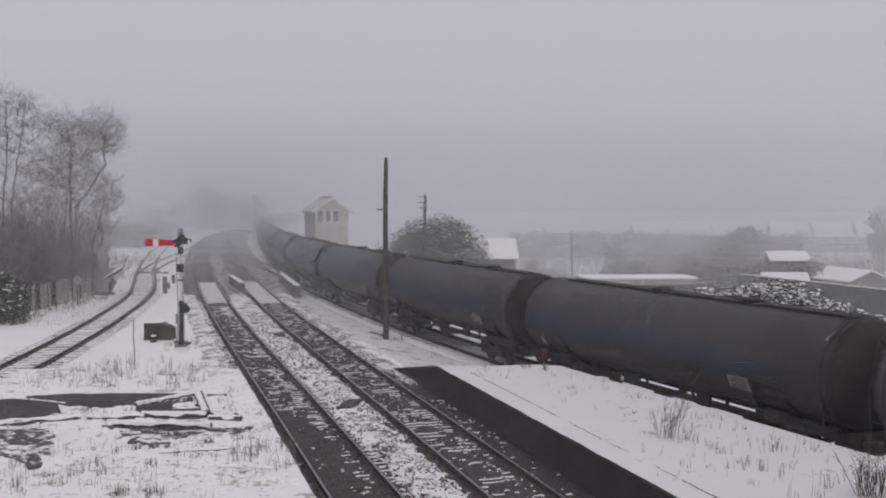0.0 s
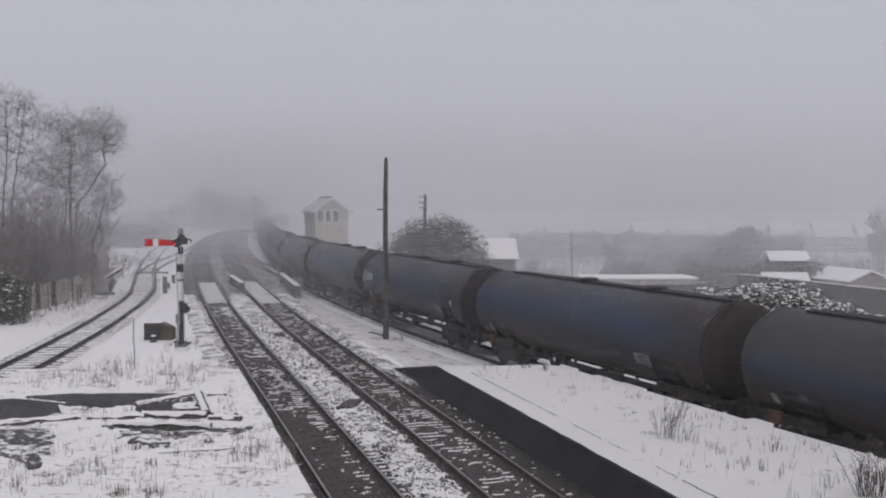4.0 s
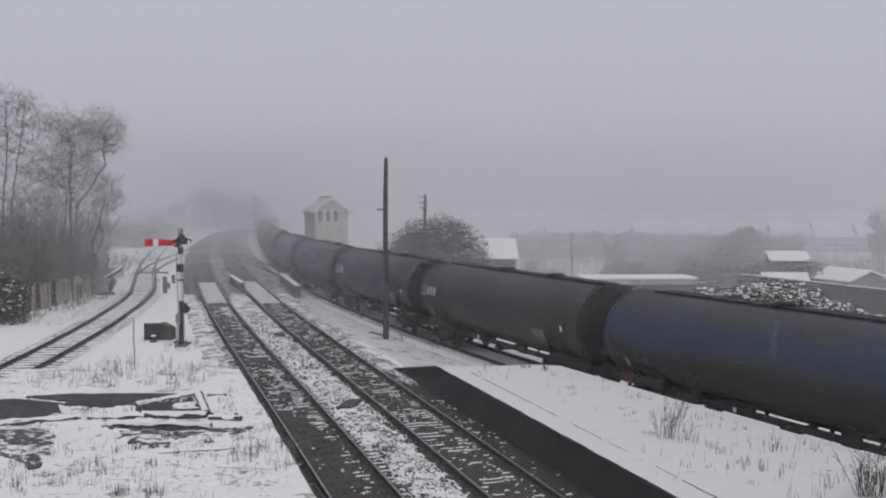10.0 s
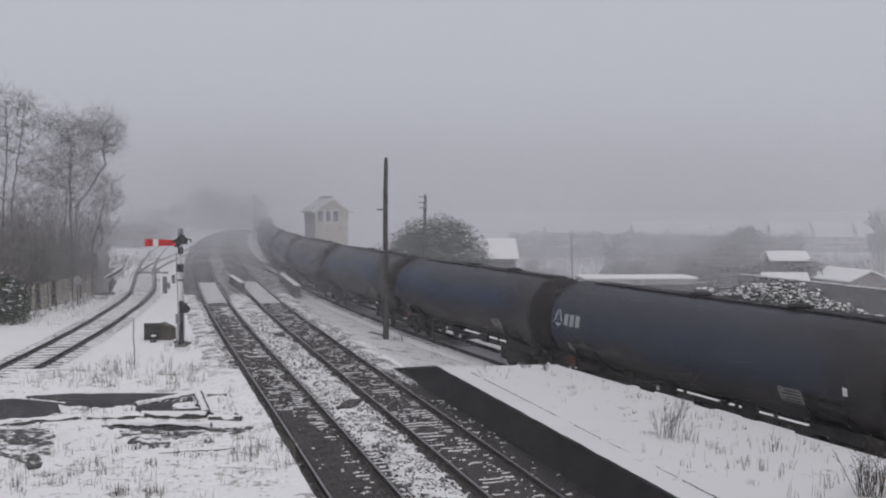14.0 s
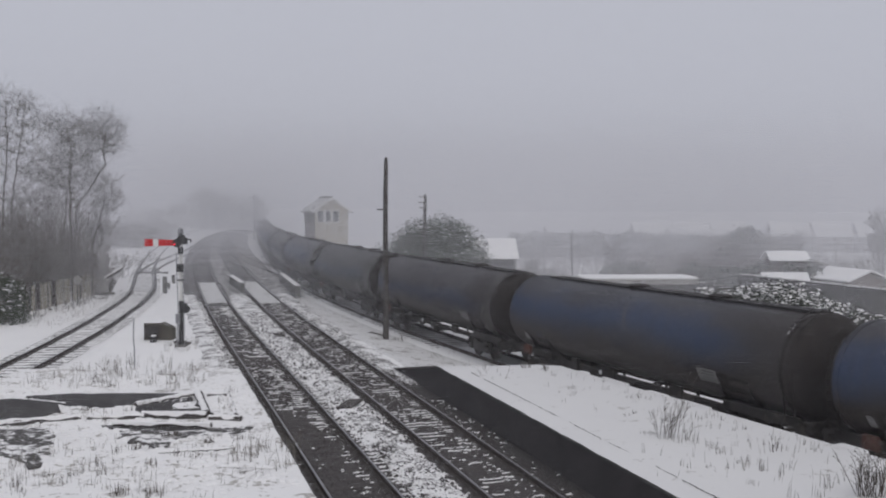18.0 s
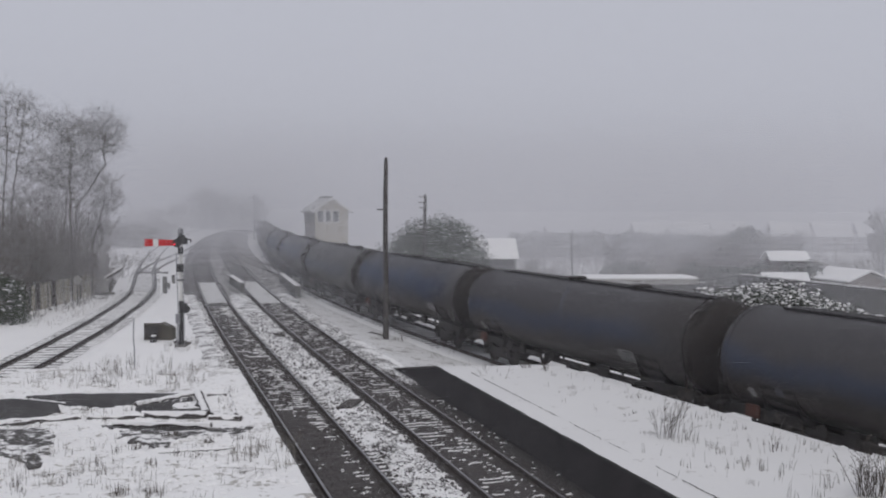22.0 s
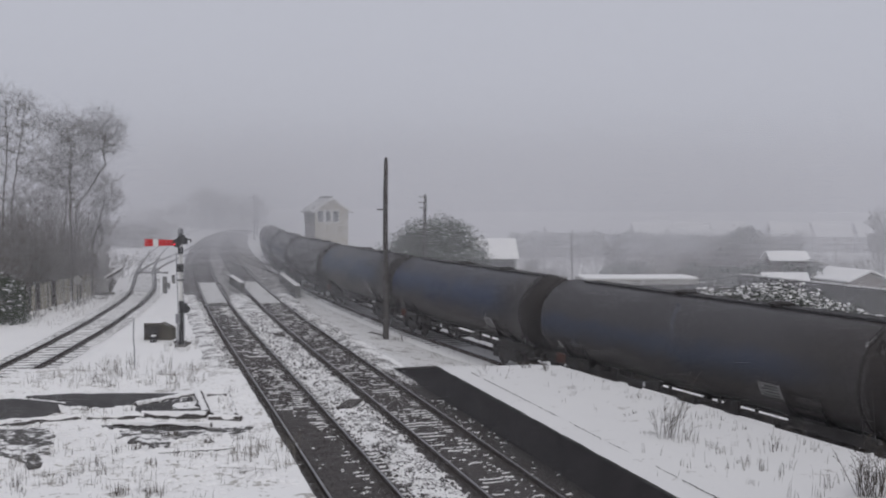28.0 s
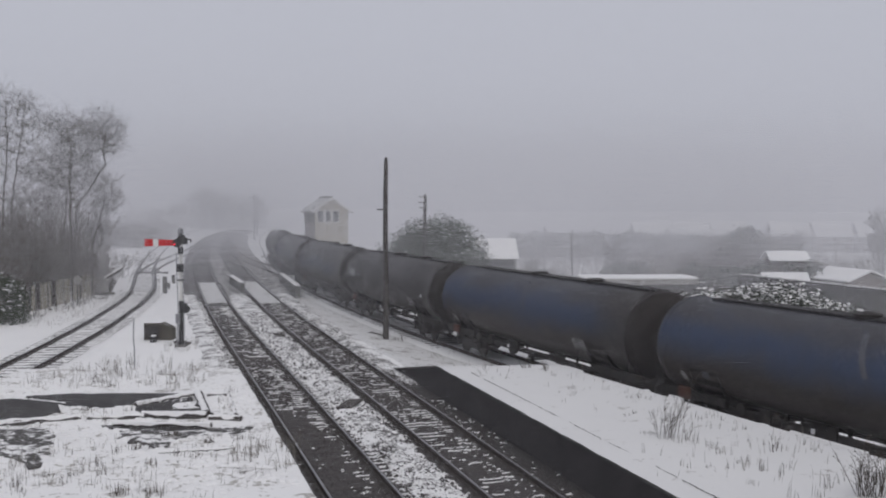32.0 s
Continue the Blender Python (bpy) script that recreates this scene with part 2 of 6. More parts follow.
def sleeper_mesh(seed):
    rng = random.Random(seed)
    bd = Builder()
    bd.box((0, 0, -0.065), (2.55, 0.25, 0.13), rz(rng.uniform(-0.6, 0.6)), 0.012)
    for sx in (-0.7525, 0.7525):
        bd.box((sx, 0, 0.012), (0.34, 0.17, 0.035), None, 0.008)
        bd.box((sx - 0.11, 0, 0.045), (0.05, 0.12, 0.05), None, 0.008)
        bd.box((sx + 0.11, 0, 0.045), (0.05, 0.12, 0.05), None, 0.008)
    return bd.mesh("sleeper", SLEEPER)


SLEEPER_MESHES = [sleeper_mesh(i) for i in range(3)]


def at_length(line, s):
    """Place and heading at s metres along a line sampled each metre."""
    i = int(max(0, min(len(line) - 2, math.floor(s))))
    t = s - i
    a, b = line[i], line[i + 1]
    return tuple(a[k] + (b[k] - a[k]) * t for k in range(3))


def build_track(name, label, line, bed, rails, sleepers, dz=0.0, bed_half=1.75, gap=0.70, rail_mat=None, bed_up=0.0):
    tr = thing(name, label, "railway track", kind="structure")
    if bed is not None:
        prof = [(-bed_half - 0.35, -0.30), (-bed_half, -0.19), (-0.9, -0.172), (0, -0.18), (0.9, -0.172), (bed_half, -0.19), (bed_half + 0.35, -0.30)]
        strip(line, rails[0], rails[1], prof, bed, "track_bed", tr, "", True, dz + bed_up, lumps=0.03)
    for side in (-0.7525, 0.7525):
        strip(shifted(line, side), rails[0], rails[1], RAIL_PROFILE, rail_mat or [RAIL, RAIL_HEAD], "rail", tr, "rusted steel rail with a worn head", True, dz, mi=RAIL_MI)
    if sleepers:
        rng = random.Random(len(label))
        s = sleepers[0]
        while s < sleepers[1]:
            x, y, h = at_length(line, s)
            ob = new("sleeper", SLEEPER_MESHES[rng.randrange(3)])
            ob.parent = tr
            ob.matrix_basis = pose(x, y, dz - 0.150, 0, 0, -math.degrees(h))
            s += gap
    return tr


def platform(name, label, edge, back, y_end, y_foot, z_top, wall_mat, snow):
    """A platform between two lines of x by y, with a ramp down at its far end."""
    pl = thing(name, label, "platform", kind="structure")
    ys = [2.0 + 0.5 * i for i in range(int((y_end - 2.0) * 2))] + [y_end]
    ny = len(ys)
    foot = [y_end + (y_foot - y_end) * k / 7 for k in range(1, 8)]
    ally = ys + foot
    zs = [z_top] * ny + [z_top + (-0.20 - z_top) * (k / 7) for k in range(1, 8)]
    top, m = Builder(), 25
    v, f = [], []
    for y, z in zip(ally, zs):
        a, b = edge(y), back(y)
        for i in range(m):
            x = a + (b - a) * i / (m - 1)
            if i == 0:
                x -= (1 if b > a else -1) * (0.01 + 0.07 * abs(noise.noise((y * 1.7, 4.0, a))))
            w = 0.045 * noise.noise((x * 0.8, y * 0.8, 5.0)) + 0.03 * noise.noise((x * 2.3, y * 2.3, 1.0))
            v.append((x, y, z + (w if 0 < i < m - 1 else 0.0)))
    for j in range(len(ally) - 1):
        for i in range(m - 1):
            q = (j * m + i, j * m + i + 1, (j + 1) * m + i + 1, (j + 1) * m + i)
            f.append(q if edge(20) < back(20) else q[::-1])
    top.add(v, f)
    part("snow_cover", top, snow, pl, "trackless snow", True)
    for line, sgn in ((edge, 1), (back, -1)):
        wall = Builder()
        v, f = [], []
        d = 1 if back(20) > edge(20) else -1
        for y, z in zip(ally, zs):
            x = line(y)
            o = sgn * d
            # coping lip, then the face set back under it
            for dx, zz in ((0.0, z), (0.0, z - 0.07), (o * 0.07, z - 0.09), (o * 0.09, min(z - 0.1, -0.45)), (o * 0.5, min(z - 0.1, -0.45))):
                v.append((x + dx, y, zz))
        for j in range(len(ally) - 1):
            for i in range(4):
                f.append((j * 5 + i, j * 5 + i + 1, (j + 1) * 5 + i + 1, (j + 1) * 5 + i))
        wall.add(v, f)
        wall.mi = [1 if i % 4 == 0 else 0 for i in range(len(f))]
        part("platform_wall", wall, [wall_mat, CONCRETE_DARK], pl, "soot-dark platform wall", False)
    return pl


def coping_joint(line, off, y0, y1, z):
    """The broken line of a joint behind the edge slabs, showing through the snow."""
    rng = random.Random(2)
    bd = Builder()
    sl = shifted(line, off)
    for i in range(len(sl) - 1):
        (xa, ya, h), (xb, yb, _) = sl[i], sl[i + 1]
        if ya < y0 or yb > y1:
            continue
        for k in range(6):
            if rng.random() < 0.88:
                t0 = k / 6 + rng.uniform(0, 0.05)
                t1 = t0 + rng.uniform(0.08, 0.17)
                w = rng.uniform(0.008, 0.022)
                a = (xa + (xb - xa) * t0, ya + (yb - ya) * t0)
                b = (xa + (xb - xa) * t1, ya + (yb - ya) * t1)
                j = rng.uniform(-0.02, 0.02)
                bd.add([(a[0] - w + j, a[1], z), (a[0] + w + j, a[1], z), (b[0] + w, b[1], z), (b[0] - w, b[1], z), (a[0] + j, a[1], z + 0.012), (b[0], b[1], z + 0.012)], [(0, 4, 5, 3), (4, 1, 2, 5)])
    tagged(part("slab_joint", bd, CONCRETE_DARK), "joint of the edge slabs showing through snow", "joint", kind="structure")


def off_x(line, off):
    sl = shifted(line, off)
    ys, xs = [r[1] for r in sl], [r[0] for r in sl]

    def fn(y):
        if y < ys[0]:
            return xs[0] + (y - ys[0]) * (xs[1] - xs[0]) / (ys[1] - ys[0])
        return float(np.interp(y, ys, xs))
    return fn


SNOW_PLATFORM = snow_mat("platform_snow", 0.63, ((0.24, 0.225, 0.20), (0.52, 0.50, 0.47)), 1.6, 7.0)
# Island snow is coloured duller to carry the shade beside the train.
SNOW_ISLAND = snow_mat("platform_snow_shade", 0.78, ((0.36, 0.345, 0.33), (0.56, 0.55, 0.53)), 1.2, 5.0, 0.85)
build_ground()
platform("platform_island", "island platform under clean snow, dark side wall", off_x(LINE_B, 1.57), off_x(LINE_C, -2.65), 34.2, 40.6, 0.90, BRICK_DARK, SNOW_ISLAND)
platform("platform_disused", "disused platform under snow with lifted slabs", off_x(LINE_A, -1.58), off_x(LINE_D, 2.1), 33.6, 38.5, 0.90, BRICK_DARK, SNOW_PLATFORM)
coping_joint(LINE_B, 2.22, 16.0, 33.5, 0.905)

SNOWY_BED = snow_mat("snowed_track_bed", 0.40, ((0.05, 0.045, 0.042), (0.12, 0.11, 0.105)), 1.3, 10.0)
SNOW_BED_D = snow_mat("snow_over_sleepers", 0.90, ((0.07, 0.065, 0.06), (0.16, 0.15, 0.14)), 1.3, 10.0)
build_track("railway_track", "main line track, dark wet ballast with snow between sleepers", LINE_A, BALLAST, (0, 250), (4, 120), 0.0, 1.75, 0.70, None, 0.016)
build_track("railway_track", "main line track, dark ballast half covered by snow", LINE_B, BALLAST, (0, 250), (4, 120), 0.0, 1.75, 0.70, None, 0.016)
build_track("railway_track", "siding track with snow beside the rails", LINE_C, SNOW_BED_D, (0, 300), (40, 130), ZC, 1.75, 0.70, None, 0.02)
build_track("railway_track", "curved branch track mostly under snow", LINE_D, SNOW_BED_D, (0, len(LINE_D) - 1), (20, 110), 0.0, 1.75, 0.70, None, 0.027)
build_track("crossover_track", "crossover rails lying in snow", LINE_E, None, (0, len(LINE_E) - 1), None)
build_track("crossover_track", "crossover rails lying in snow", LINE_F, None, (0, len(LINE_F) - 1), None, 0.0)


# ---- the train ----
def tank_paint(name, band, top, low, band_lo, band_hi, streak=0.3):
    """Tank barrel: paint between sooty top and a belly dark with grime and painted shade, with run-down streaks."""
    m, nt, b = node_mat(name, 0.5, 0.0, 0.35)
    v = coords(nt)
    sep = nt.nodes.new("ShaderNodeSeparateXYZ")
    nt.links.new(v, sep.inputs[0])
    info = nt.nodes.new("ShaderNodeObjectInfo")
    shift = nt.nodes.new("ShaderNodeVectorMath")
    shift.operation = "ADD"
    comb = nt.nodes.new("ShaderNodeCombineXYZ")
    nt.links.new(math_node(nt, "MULTIPLY", info.outputs["Random"], 40.0), comb.inputs[0])
    comb.inputs[1].default_value = 3.0
    rnd = nt.nodes.new("ShaderNodeMath")
    rnd.operation = "MULTIPLY"
    nt.links.new(info.outputs["Random"], rnd.inputs[0])
    rnd.inputs[1].default_value = 57.0
    nt.links.new(rnd.outputs[0], comb.inputs[2])
    nt.links.new(v, shift.inputs[0])
    nt.links.new(comb.outputs[0], shift.inputs[1])
    w = shift.outputs[0]
    big = noise_node(nt, stretch(nt, w, 1, 0.28, 0.6), 1.0, 4)
    runs = noise_node(nt, stretch(nt, w, 1, 2.6, 0.22), 2.2, 4, 0.65)
    fine = noise_node(nt, w, 5.0, 4)
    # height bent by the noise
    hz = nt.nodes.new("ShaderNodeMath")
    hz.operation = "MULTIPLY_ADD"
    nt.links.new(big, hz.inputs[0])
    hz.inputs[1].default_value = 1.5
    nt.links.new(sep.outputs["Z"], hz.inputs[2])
    # belly colour darkens downward: grime plus underside shade painted in
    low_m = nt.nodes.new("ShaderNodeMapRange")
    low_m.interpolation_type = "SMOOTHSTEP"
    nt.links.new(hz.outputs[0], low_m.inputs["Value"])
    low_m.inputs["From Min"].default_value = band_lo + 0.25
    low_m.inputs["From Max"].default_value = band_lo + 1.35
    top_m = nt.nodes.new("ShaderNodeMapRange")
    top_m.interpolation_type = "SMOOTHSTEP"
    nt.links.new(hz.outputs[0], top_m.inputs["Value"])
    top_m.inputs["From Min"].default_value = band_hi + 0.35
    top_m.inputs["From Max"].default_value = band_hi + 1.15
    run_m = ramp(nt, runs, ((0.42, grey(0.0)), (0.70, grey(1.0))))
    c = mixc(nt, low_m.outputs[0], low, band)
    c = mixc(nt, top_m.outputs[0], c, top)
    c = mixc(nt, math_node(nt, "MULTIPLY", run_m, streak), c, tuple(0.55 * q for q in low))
    # dark brown towards the trailing end, with a ragged front
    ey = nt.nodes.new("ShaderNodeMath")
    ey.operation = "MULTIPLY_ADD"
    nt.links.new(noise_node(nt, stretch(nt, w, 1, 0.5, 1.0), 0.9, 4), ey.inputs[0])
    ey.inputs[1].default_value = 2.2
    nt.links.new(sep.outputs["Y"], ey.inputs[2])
    umber = nt.nodes.new("ShaderNodeMapRange")
    umber.interpolation_type = "SMOOTHSTEP"
    nt.links.new(ey.outputs[0], umber.inputs["Value"])
    umber.inputs["From Min"].default_value = -2.9
    umber.inputs["From Max"].default_value = -6.3
    umber.inputs["To Max"].default_value = 0.95
    c = mixc(nt, umber.outputs[0], c, (0.031, 0.026, 0.024))
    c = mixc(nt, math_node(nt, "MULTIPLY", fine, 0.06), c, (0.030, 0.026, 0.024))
    nt.links.new(c, b.inputs["Base Color"])
    nt.links.new(ramp(nt, big, ((0.3, grey(0.46)), (0.7, grey(0.64)))), b.inputs["Roughness"])
    return m


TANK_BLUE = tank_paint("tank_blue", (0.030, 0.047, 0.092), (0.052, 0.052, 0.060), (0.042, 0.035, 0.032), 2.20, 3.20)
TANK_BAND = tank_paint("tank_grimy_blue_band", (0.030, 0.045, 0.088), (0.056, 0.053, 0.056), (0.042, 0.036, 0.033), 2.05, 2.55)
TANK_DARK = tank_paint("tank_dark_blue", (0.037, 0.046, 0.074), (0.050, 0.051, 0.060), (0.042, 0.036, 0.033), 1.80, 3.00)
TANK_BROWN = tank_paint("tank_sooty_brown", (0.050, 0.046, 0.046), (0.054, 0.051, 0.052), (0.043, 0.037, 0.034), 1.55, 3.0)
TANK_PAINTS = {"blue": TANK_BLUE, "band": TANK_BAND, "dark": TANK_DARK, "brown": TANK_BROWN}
# Dark tone holds both end grime and the shade between wagons.
TANK_END = simple("tank_end_grime_shade", (0.020, 0.017, 0.016), (0.033, 0.028, 0.026), 1.2, 0.75)
LABEL_WHITE = simple("stencil_white", (0.30, 0.30, 0.31), (0.46, 0.46, 0.47), 5.0, 0.6)
PLATE_GREY = simple("data_plate", (0.17, 0.165, 0.165), (0.30, 0.29, 0.285), 5.0, 0.6)
RUST_RED = simple("headstock_red", (0.060, 0.030, 0.024), (0.13, 0.056, 0.042), 4.0, 0.75)
CATWALK = simple("catwalk_soot", (0.028, 0.027, 0.028), (0.060, 0.056, 0.057), 4.0, 0.85)
FADED = simple("rubbed_paint", (0.060, 0.064, 0.078), (0.10, 0.10, 0.115), 3.0, 0.6)
WHEEL_STEEL = simple("wheel_steel", (0.035, 0.030, 0.028), (0.10, 0.09, 0.085), 4.0, 0.6, 0.4)
REFLECTOR = simple("reflective_patch", (0.70, 0.70, 0.70), (0.85, 0.85, 0.85), 4.0, 0.4)

TANK_R, TANK_Z, TANK_HALF = 1.44, 2.34, 7.7


def tank_patch(bd, outline, lift=0.008, mi=0):
    """A flat-cut figure laid on the barrel's camera-side flank: outline in (y along, z up) about the axis height."""
    v = []
    for y, z in outline:
        dz = max(-1.2, min(1.2, z - TANK_Z))
        r = TANK_R + lift
        v.append((-math.sqrt(r * r - dz * dz), y, z))
    bd.add(v, [tuple(range(len(v) - 1, -1, -1))], mi)


def bars_logo(bd, y0, z0, h):
    """The owner's mark: three leaves of an emblem and three plain bars."""
    def rect(ya, yb, za, zb):
        n = 4
        for i in range(n):
            a, c = za + (zb - za) * i / n, za + (zb - za) * (i + 1) / n
            tank_patch(bd, [(ya, a), (yb, a), (yb, c), (ya, c)])
    def leaf(bl, br, tr, tl):
        n = 6
        for i in range(n):
            a, c = i / n, (i + 1) / n
            mix = lambda p, q, k: (p[0] + (q[0] - p[0]) * k, p[1] + (q[1] - p[1]) * k)
            tank_patch(bd, [mix(bl, tl, a), mix(br, tr, a), mix(br, tr, c), mix(bl, tl, c)])
    e, k = h, h / 0.78
    mark = lambda q: [(y0 - a * k, z0 + c * e) for a, c in q]
    leaf(*mark(((0.0, 0.30), (0.16, 0.34), (0.38, 1.0), (0.24, 0.96))))
    leaf(*mark(((0.60, 0.34), (0.76, 0.30), (0.52, 0.96), (0.41, 1.0))))
    leaf(*mark(((0.30, 0.0), (0.46, 0.0), (0.66, 0.22), (0.10, 0.22))))
    for i in range(3):
        ya = y0 - (0.92 + i * 0.50) * k
        rect(ya - 0.36 * k, ya, z0 + 0.12 * e, z0 + 0.80 * e)


def build_wagon(paint, logo, label):
    wg = thing("tank_wagon", label, "tank wagon", group="tank wagons of one train")
    H, R, Z = TANK_HALF, TANK_R, TANK_Z
    # barrel, pressed ends with a rolled rim
    prof = [(-H, R), (-H + 0.02, R + 0.012), (-H + 0.30, R + 0.012), (-H + 0.33, R)]
    prof += [(-H + 0.33 + (2 * H - 0.66) * k / 10, R) for k in range(1, 10)]
    prof += [(-a, r) for a, r in prof[3::-1]]
    prof = [(a - (0.15 if a < -H + 0.5 else 0.0), r) for a, r in prof]
    bd = Builder()
    bd.lathe(prof, "y", (0, 0, Z), 40)
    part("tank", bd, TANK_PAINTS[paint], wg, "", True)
    for s in (-1, 1):
        bd = Builder()
        bd.lathe([(s * (H + d * 0.75 + (0.15 if s < 0 else 0.0)), r) for d, r in ((0.56, 0.0001), (0.55, 0.35), (0.51, 0.76), (0.42, 1.09), (0.27, 1.31), (0.10, 1.415), (0.004, R - 0.002))], "y", (0, 0, Z), 40)
        part("tank_end", bd, TANK_END, wg, "grimy dished end with shade painted in", True)
    for y in (-H + 0.01, H - 0.16):
        bd = Builder()
        bd.lathe([(y - 0.05, R + 0.004), (y - 0.045, R + 0.03), (y + 0.045, R + 0.03), (y + 0.05, R + 0.004)], "y", (0, 0, Z), 40)
        # the trailing band takes the shaded end tone, so its rim stays dull
        part("tank_band", bd, TANK_PAINTS[paint] if y > 0 else TANK_END, wg, "", True)
    # catwalk along the crown
    walkway = Builder()
    walkway.box((0, -0.5, Z + R + 0.02), (0.52, 14.2, 0.035), None, 0.01)
    for sx in (-0.26, 0.26):
        walkway.box((sx, -0.5, Z + R + 0.018), (0.025, 14.2, 0.06), None, 0.006)
    for k in range(8):
        walkway.box((0, -7.2 + 1.9 * k, Z + R - 0.01), (0.50, 0.07, 0.10), None, 0.006)
    part("catwalk", walkway, CATWALK, wg, "sooty steel catwalk")
    for y in (-3.4, 0.9):
        bd = Builder()
        bd.lathe([(Z + R - 0.05, 0.30), (Z + R + 0.06, 0.30), (Z + R + 0.07, 0.36), (Z + R + 0.11, 0.36), (Z + R + 0.15, 0.25), (Z + R + 0.16, 0.0001)], "z", (0.0, y, 0), 16)
        part("manhole_cover", bd, TANK_END, wg, "", True)
    bd = Builder()
    bd.box((-0.62, -3.5, Z + 1.23), (0.36, 0.55, 0.02), Matrix.Rotation(radians(-27), 4, "Y"), 0.004)
    part("roof_plate", bd, PLATE_GREY, wg, "pale plate by the catwalk")
    # frame ends, draw beam, buffers
    for s in (-1, 1):
        bd = Builder()
        for sx in (-1.02, 1.02):
            bd.box((sx, s * 6.45, 0.98), (0.14, 3.0, 0.26), None, 0.015)
        bd.box((0, s * 6.45, 0.90), (0.40, 3.0, 0.24), None, 0.015)
        bd.box((0, s * 5.15, 0.96), (2.1, 0.25, 0.26), None, 0.015)
        bd.box((0, s * 7.0, 0.84), (2.2, 1.9, 0.03), None, 0.0)
        part("underframe", bd, STEEL_BLACK, wg)
        bd = Builder()
        bd.box((0, s * 8.06, 0.86), (2.5, 0.14, 0.30), None, 0.02)
        head = part("headstock", bd, STEEL_BLACK, wg, "black buffer beam")
        for sx in (-0.87, 0.87):
            bd = Builder()
            bd.lathe([(0, 0.13), (0.22, 0.13), (0.23, 0.09), (0.36, 0.09), (0.37, 0.22), (0.39, 0.24), (0.41, 0.20)] if s > 0 else [(0, 0.13), (-0.22, 0.13), (-0.23, 0.09), (-0.36, 0.09), (-0.37, 0.22), (-0.39, 0.24), (-0.41, 0.20)], "y", (sx, s * 8.13, 0.90), 14)
            part("buffer", bd, STEEL_BLACK, head, "", True)
        # saddle that carries the barrel
        bd = Builder()
        v, f = [], []
        for yy in (s * 5.0, s * 6.3):
            for k in range(9):
                a = radians(200 + 140 * k / 8)
                v.append((math.cos(a) * (R + 0.01), yy, Z + math.sin(a) * (R + 0.01)))
            v += [(1.05, yy, 1.08), (-1.05, yy, 1.08)]
        f.append(tuple(range(11))[::-1])
        f.append(tuple(range(11, 22)))
        f += [(i, i + 1, i + 12, i + 11) for i in range(10)]
        bd.add(v, f)
        part("saddle", bd, STEEL_BLACK, wg)
        # end ladder and rail
        bd = Builder()
        for yy in (s * 7.62, s * 7.98):
            bd.tube([(-1.22, yy, 1.1), (-1.36, yy, 2.3), (-1.05, yy, 3.45), (-0.35, yy, 3.9)], 0.02, 5)
        for k in range(9):
            z = 1.3 + 0.27 * k
            x = -1.25 - 0.09 * math.sin((z - 1.1) * 1.2) + max(0.0, (z - 2.4)) ** 2 * 0.27
            bd.tube([(x, s * 7.62, z), (x, s * 7.98, z)], 0.014, 4)
        part("end_ladder", bd, STEEL_BLACK, wg)
        # bogie: side frames, bolster, springs
        bogie = part("bogie", Builder().box((0, s * 5.65, 0.70), (1.9, 0.42, 0.30), None, 0.03), STEEL_BLACK, wg, "two-axle bogie")
        for sx in (-1.0, 1.0):
            bd = Builder()
            yc = s * 5.65
            out = [(-1.25, 0.62), (-1.05, 0.74), (-0.45, 0.80), (-0.25, 0.70), (0.25, 0.70), (0.45, 0.80), (1.05, 0.74), (1.25, 0.62), (1.22, 0.40), (0.62, 0.40), (0.40, 0.30), (-0.40, 0.30), (-0.62, 0.40), (-1.22, 0.40)]
            v = [(sx + dx, yc + a, z) for dx in (-0.06, 0.06) for a, z in out]
            n = len(out)
            f = [tuple(range(n)), tuple(range(2 * n - 1, n - 1, -1))] + [(i, i + n, (i + 1) % n + n, (i + 1) % n) for i in range(n)]
            bd.add(v, f)
            for a in (-0.9, 0.9):
                bd.box((sx * 1.07, yc + a, 0.47), (0.16, 0.34, 0.30), None, 0.03)
                for q in (-0.24, 0.24):
                    bd.lathe([(0.55, 0.07), (0.80, 0.07)], "z", (sx * 1.05, yc + a + q, 0), 8)
            part("side_frame", bd, STEEL_BLACK, bogie)
        for a in (-0.9, 0.9):
            bd = Builder()
            yc = s * 5.65 + a
            for sx in (-1, 1):
                pr = [(sx * 0.66, 0.20), (sx * 0.66, 0.40), (sx * 0.685, 0.49), (sx * 0.715, 0.49), (sx * 0.72, 0.455), (sx * 0.80, 0.45), (sx * 0.80, 0.39), (sx * 0.755, 0.36), (sx * 0.75, 0.17), (sx * 0.80, 0.15)]
                bd.lathe(pr, "x", (0, 0, 0), 24)
            bd.lathe([(-1.05, 0.075), (1.05, 0.075)], "x", (0, 0, 0), 10)
            ws = part("wheelset", bd, WHEEL_STEEL, wg, "", True)
            ws.matrix_basis = pose(0, yc, 0.46)
    # belly gear: discharge pipe, brake cylinder, linkage
    bd = Builder()
    bd.tube([(0, -0.4, 1.12), (0, -0.4, 0.75), (-0.3, -0.4, 0.66), (-1.0, -0.4, 0.66)], 0.11, 10)
    bd.lathe([(-1.12, 0.17), (-0.98, 0.17)], "x", (0, -0.4, 0.66), 12)
    part("discharge_pipe", bd, STEEL_BLACK, wg, "", True)
    bd = Builder()
    bd.lathe([(1.5, 0.0001), (1.52, 0.18), (2.4, 0.18), (2.45, 0.0001)], "y", (-0.55, 0, 0.86), 12)
    part("brake_reservoir", bd, STEEL_BLACK, wg, "", True)
    bd = Builder()
    bd.tube([(-0.62, -4.2, 0.72), (-0.62, 4.2, 0.72)], 0.035, 6)
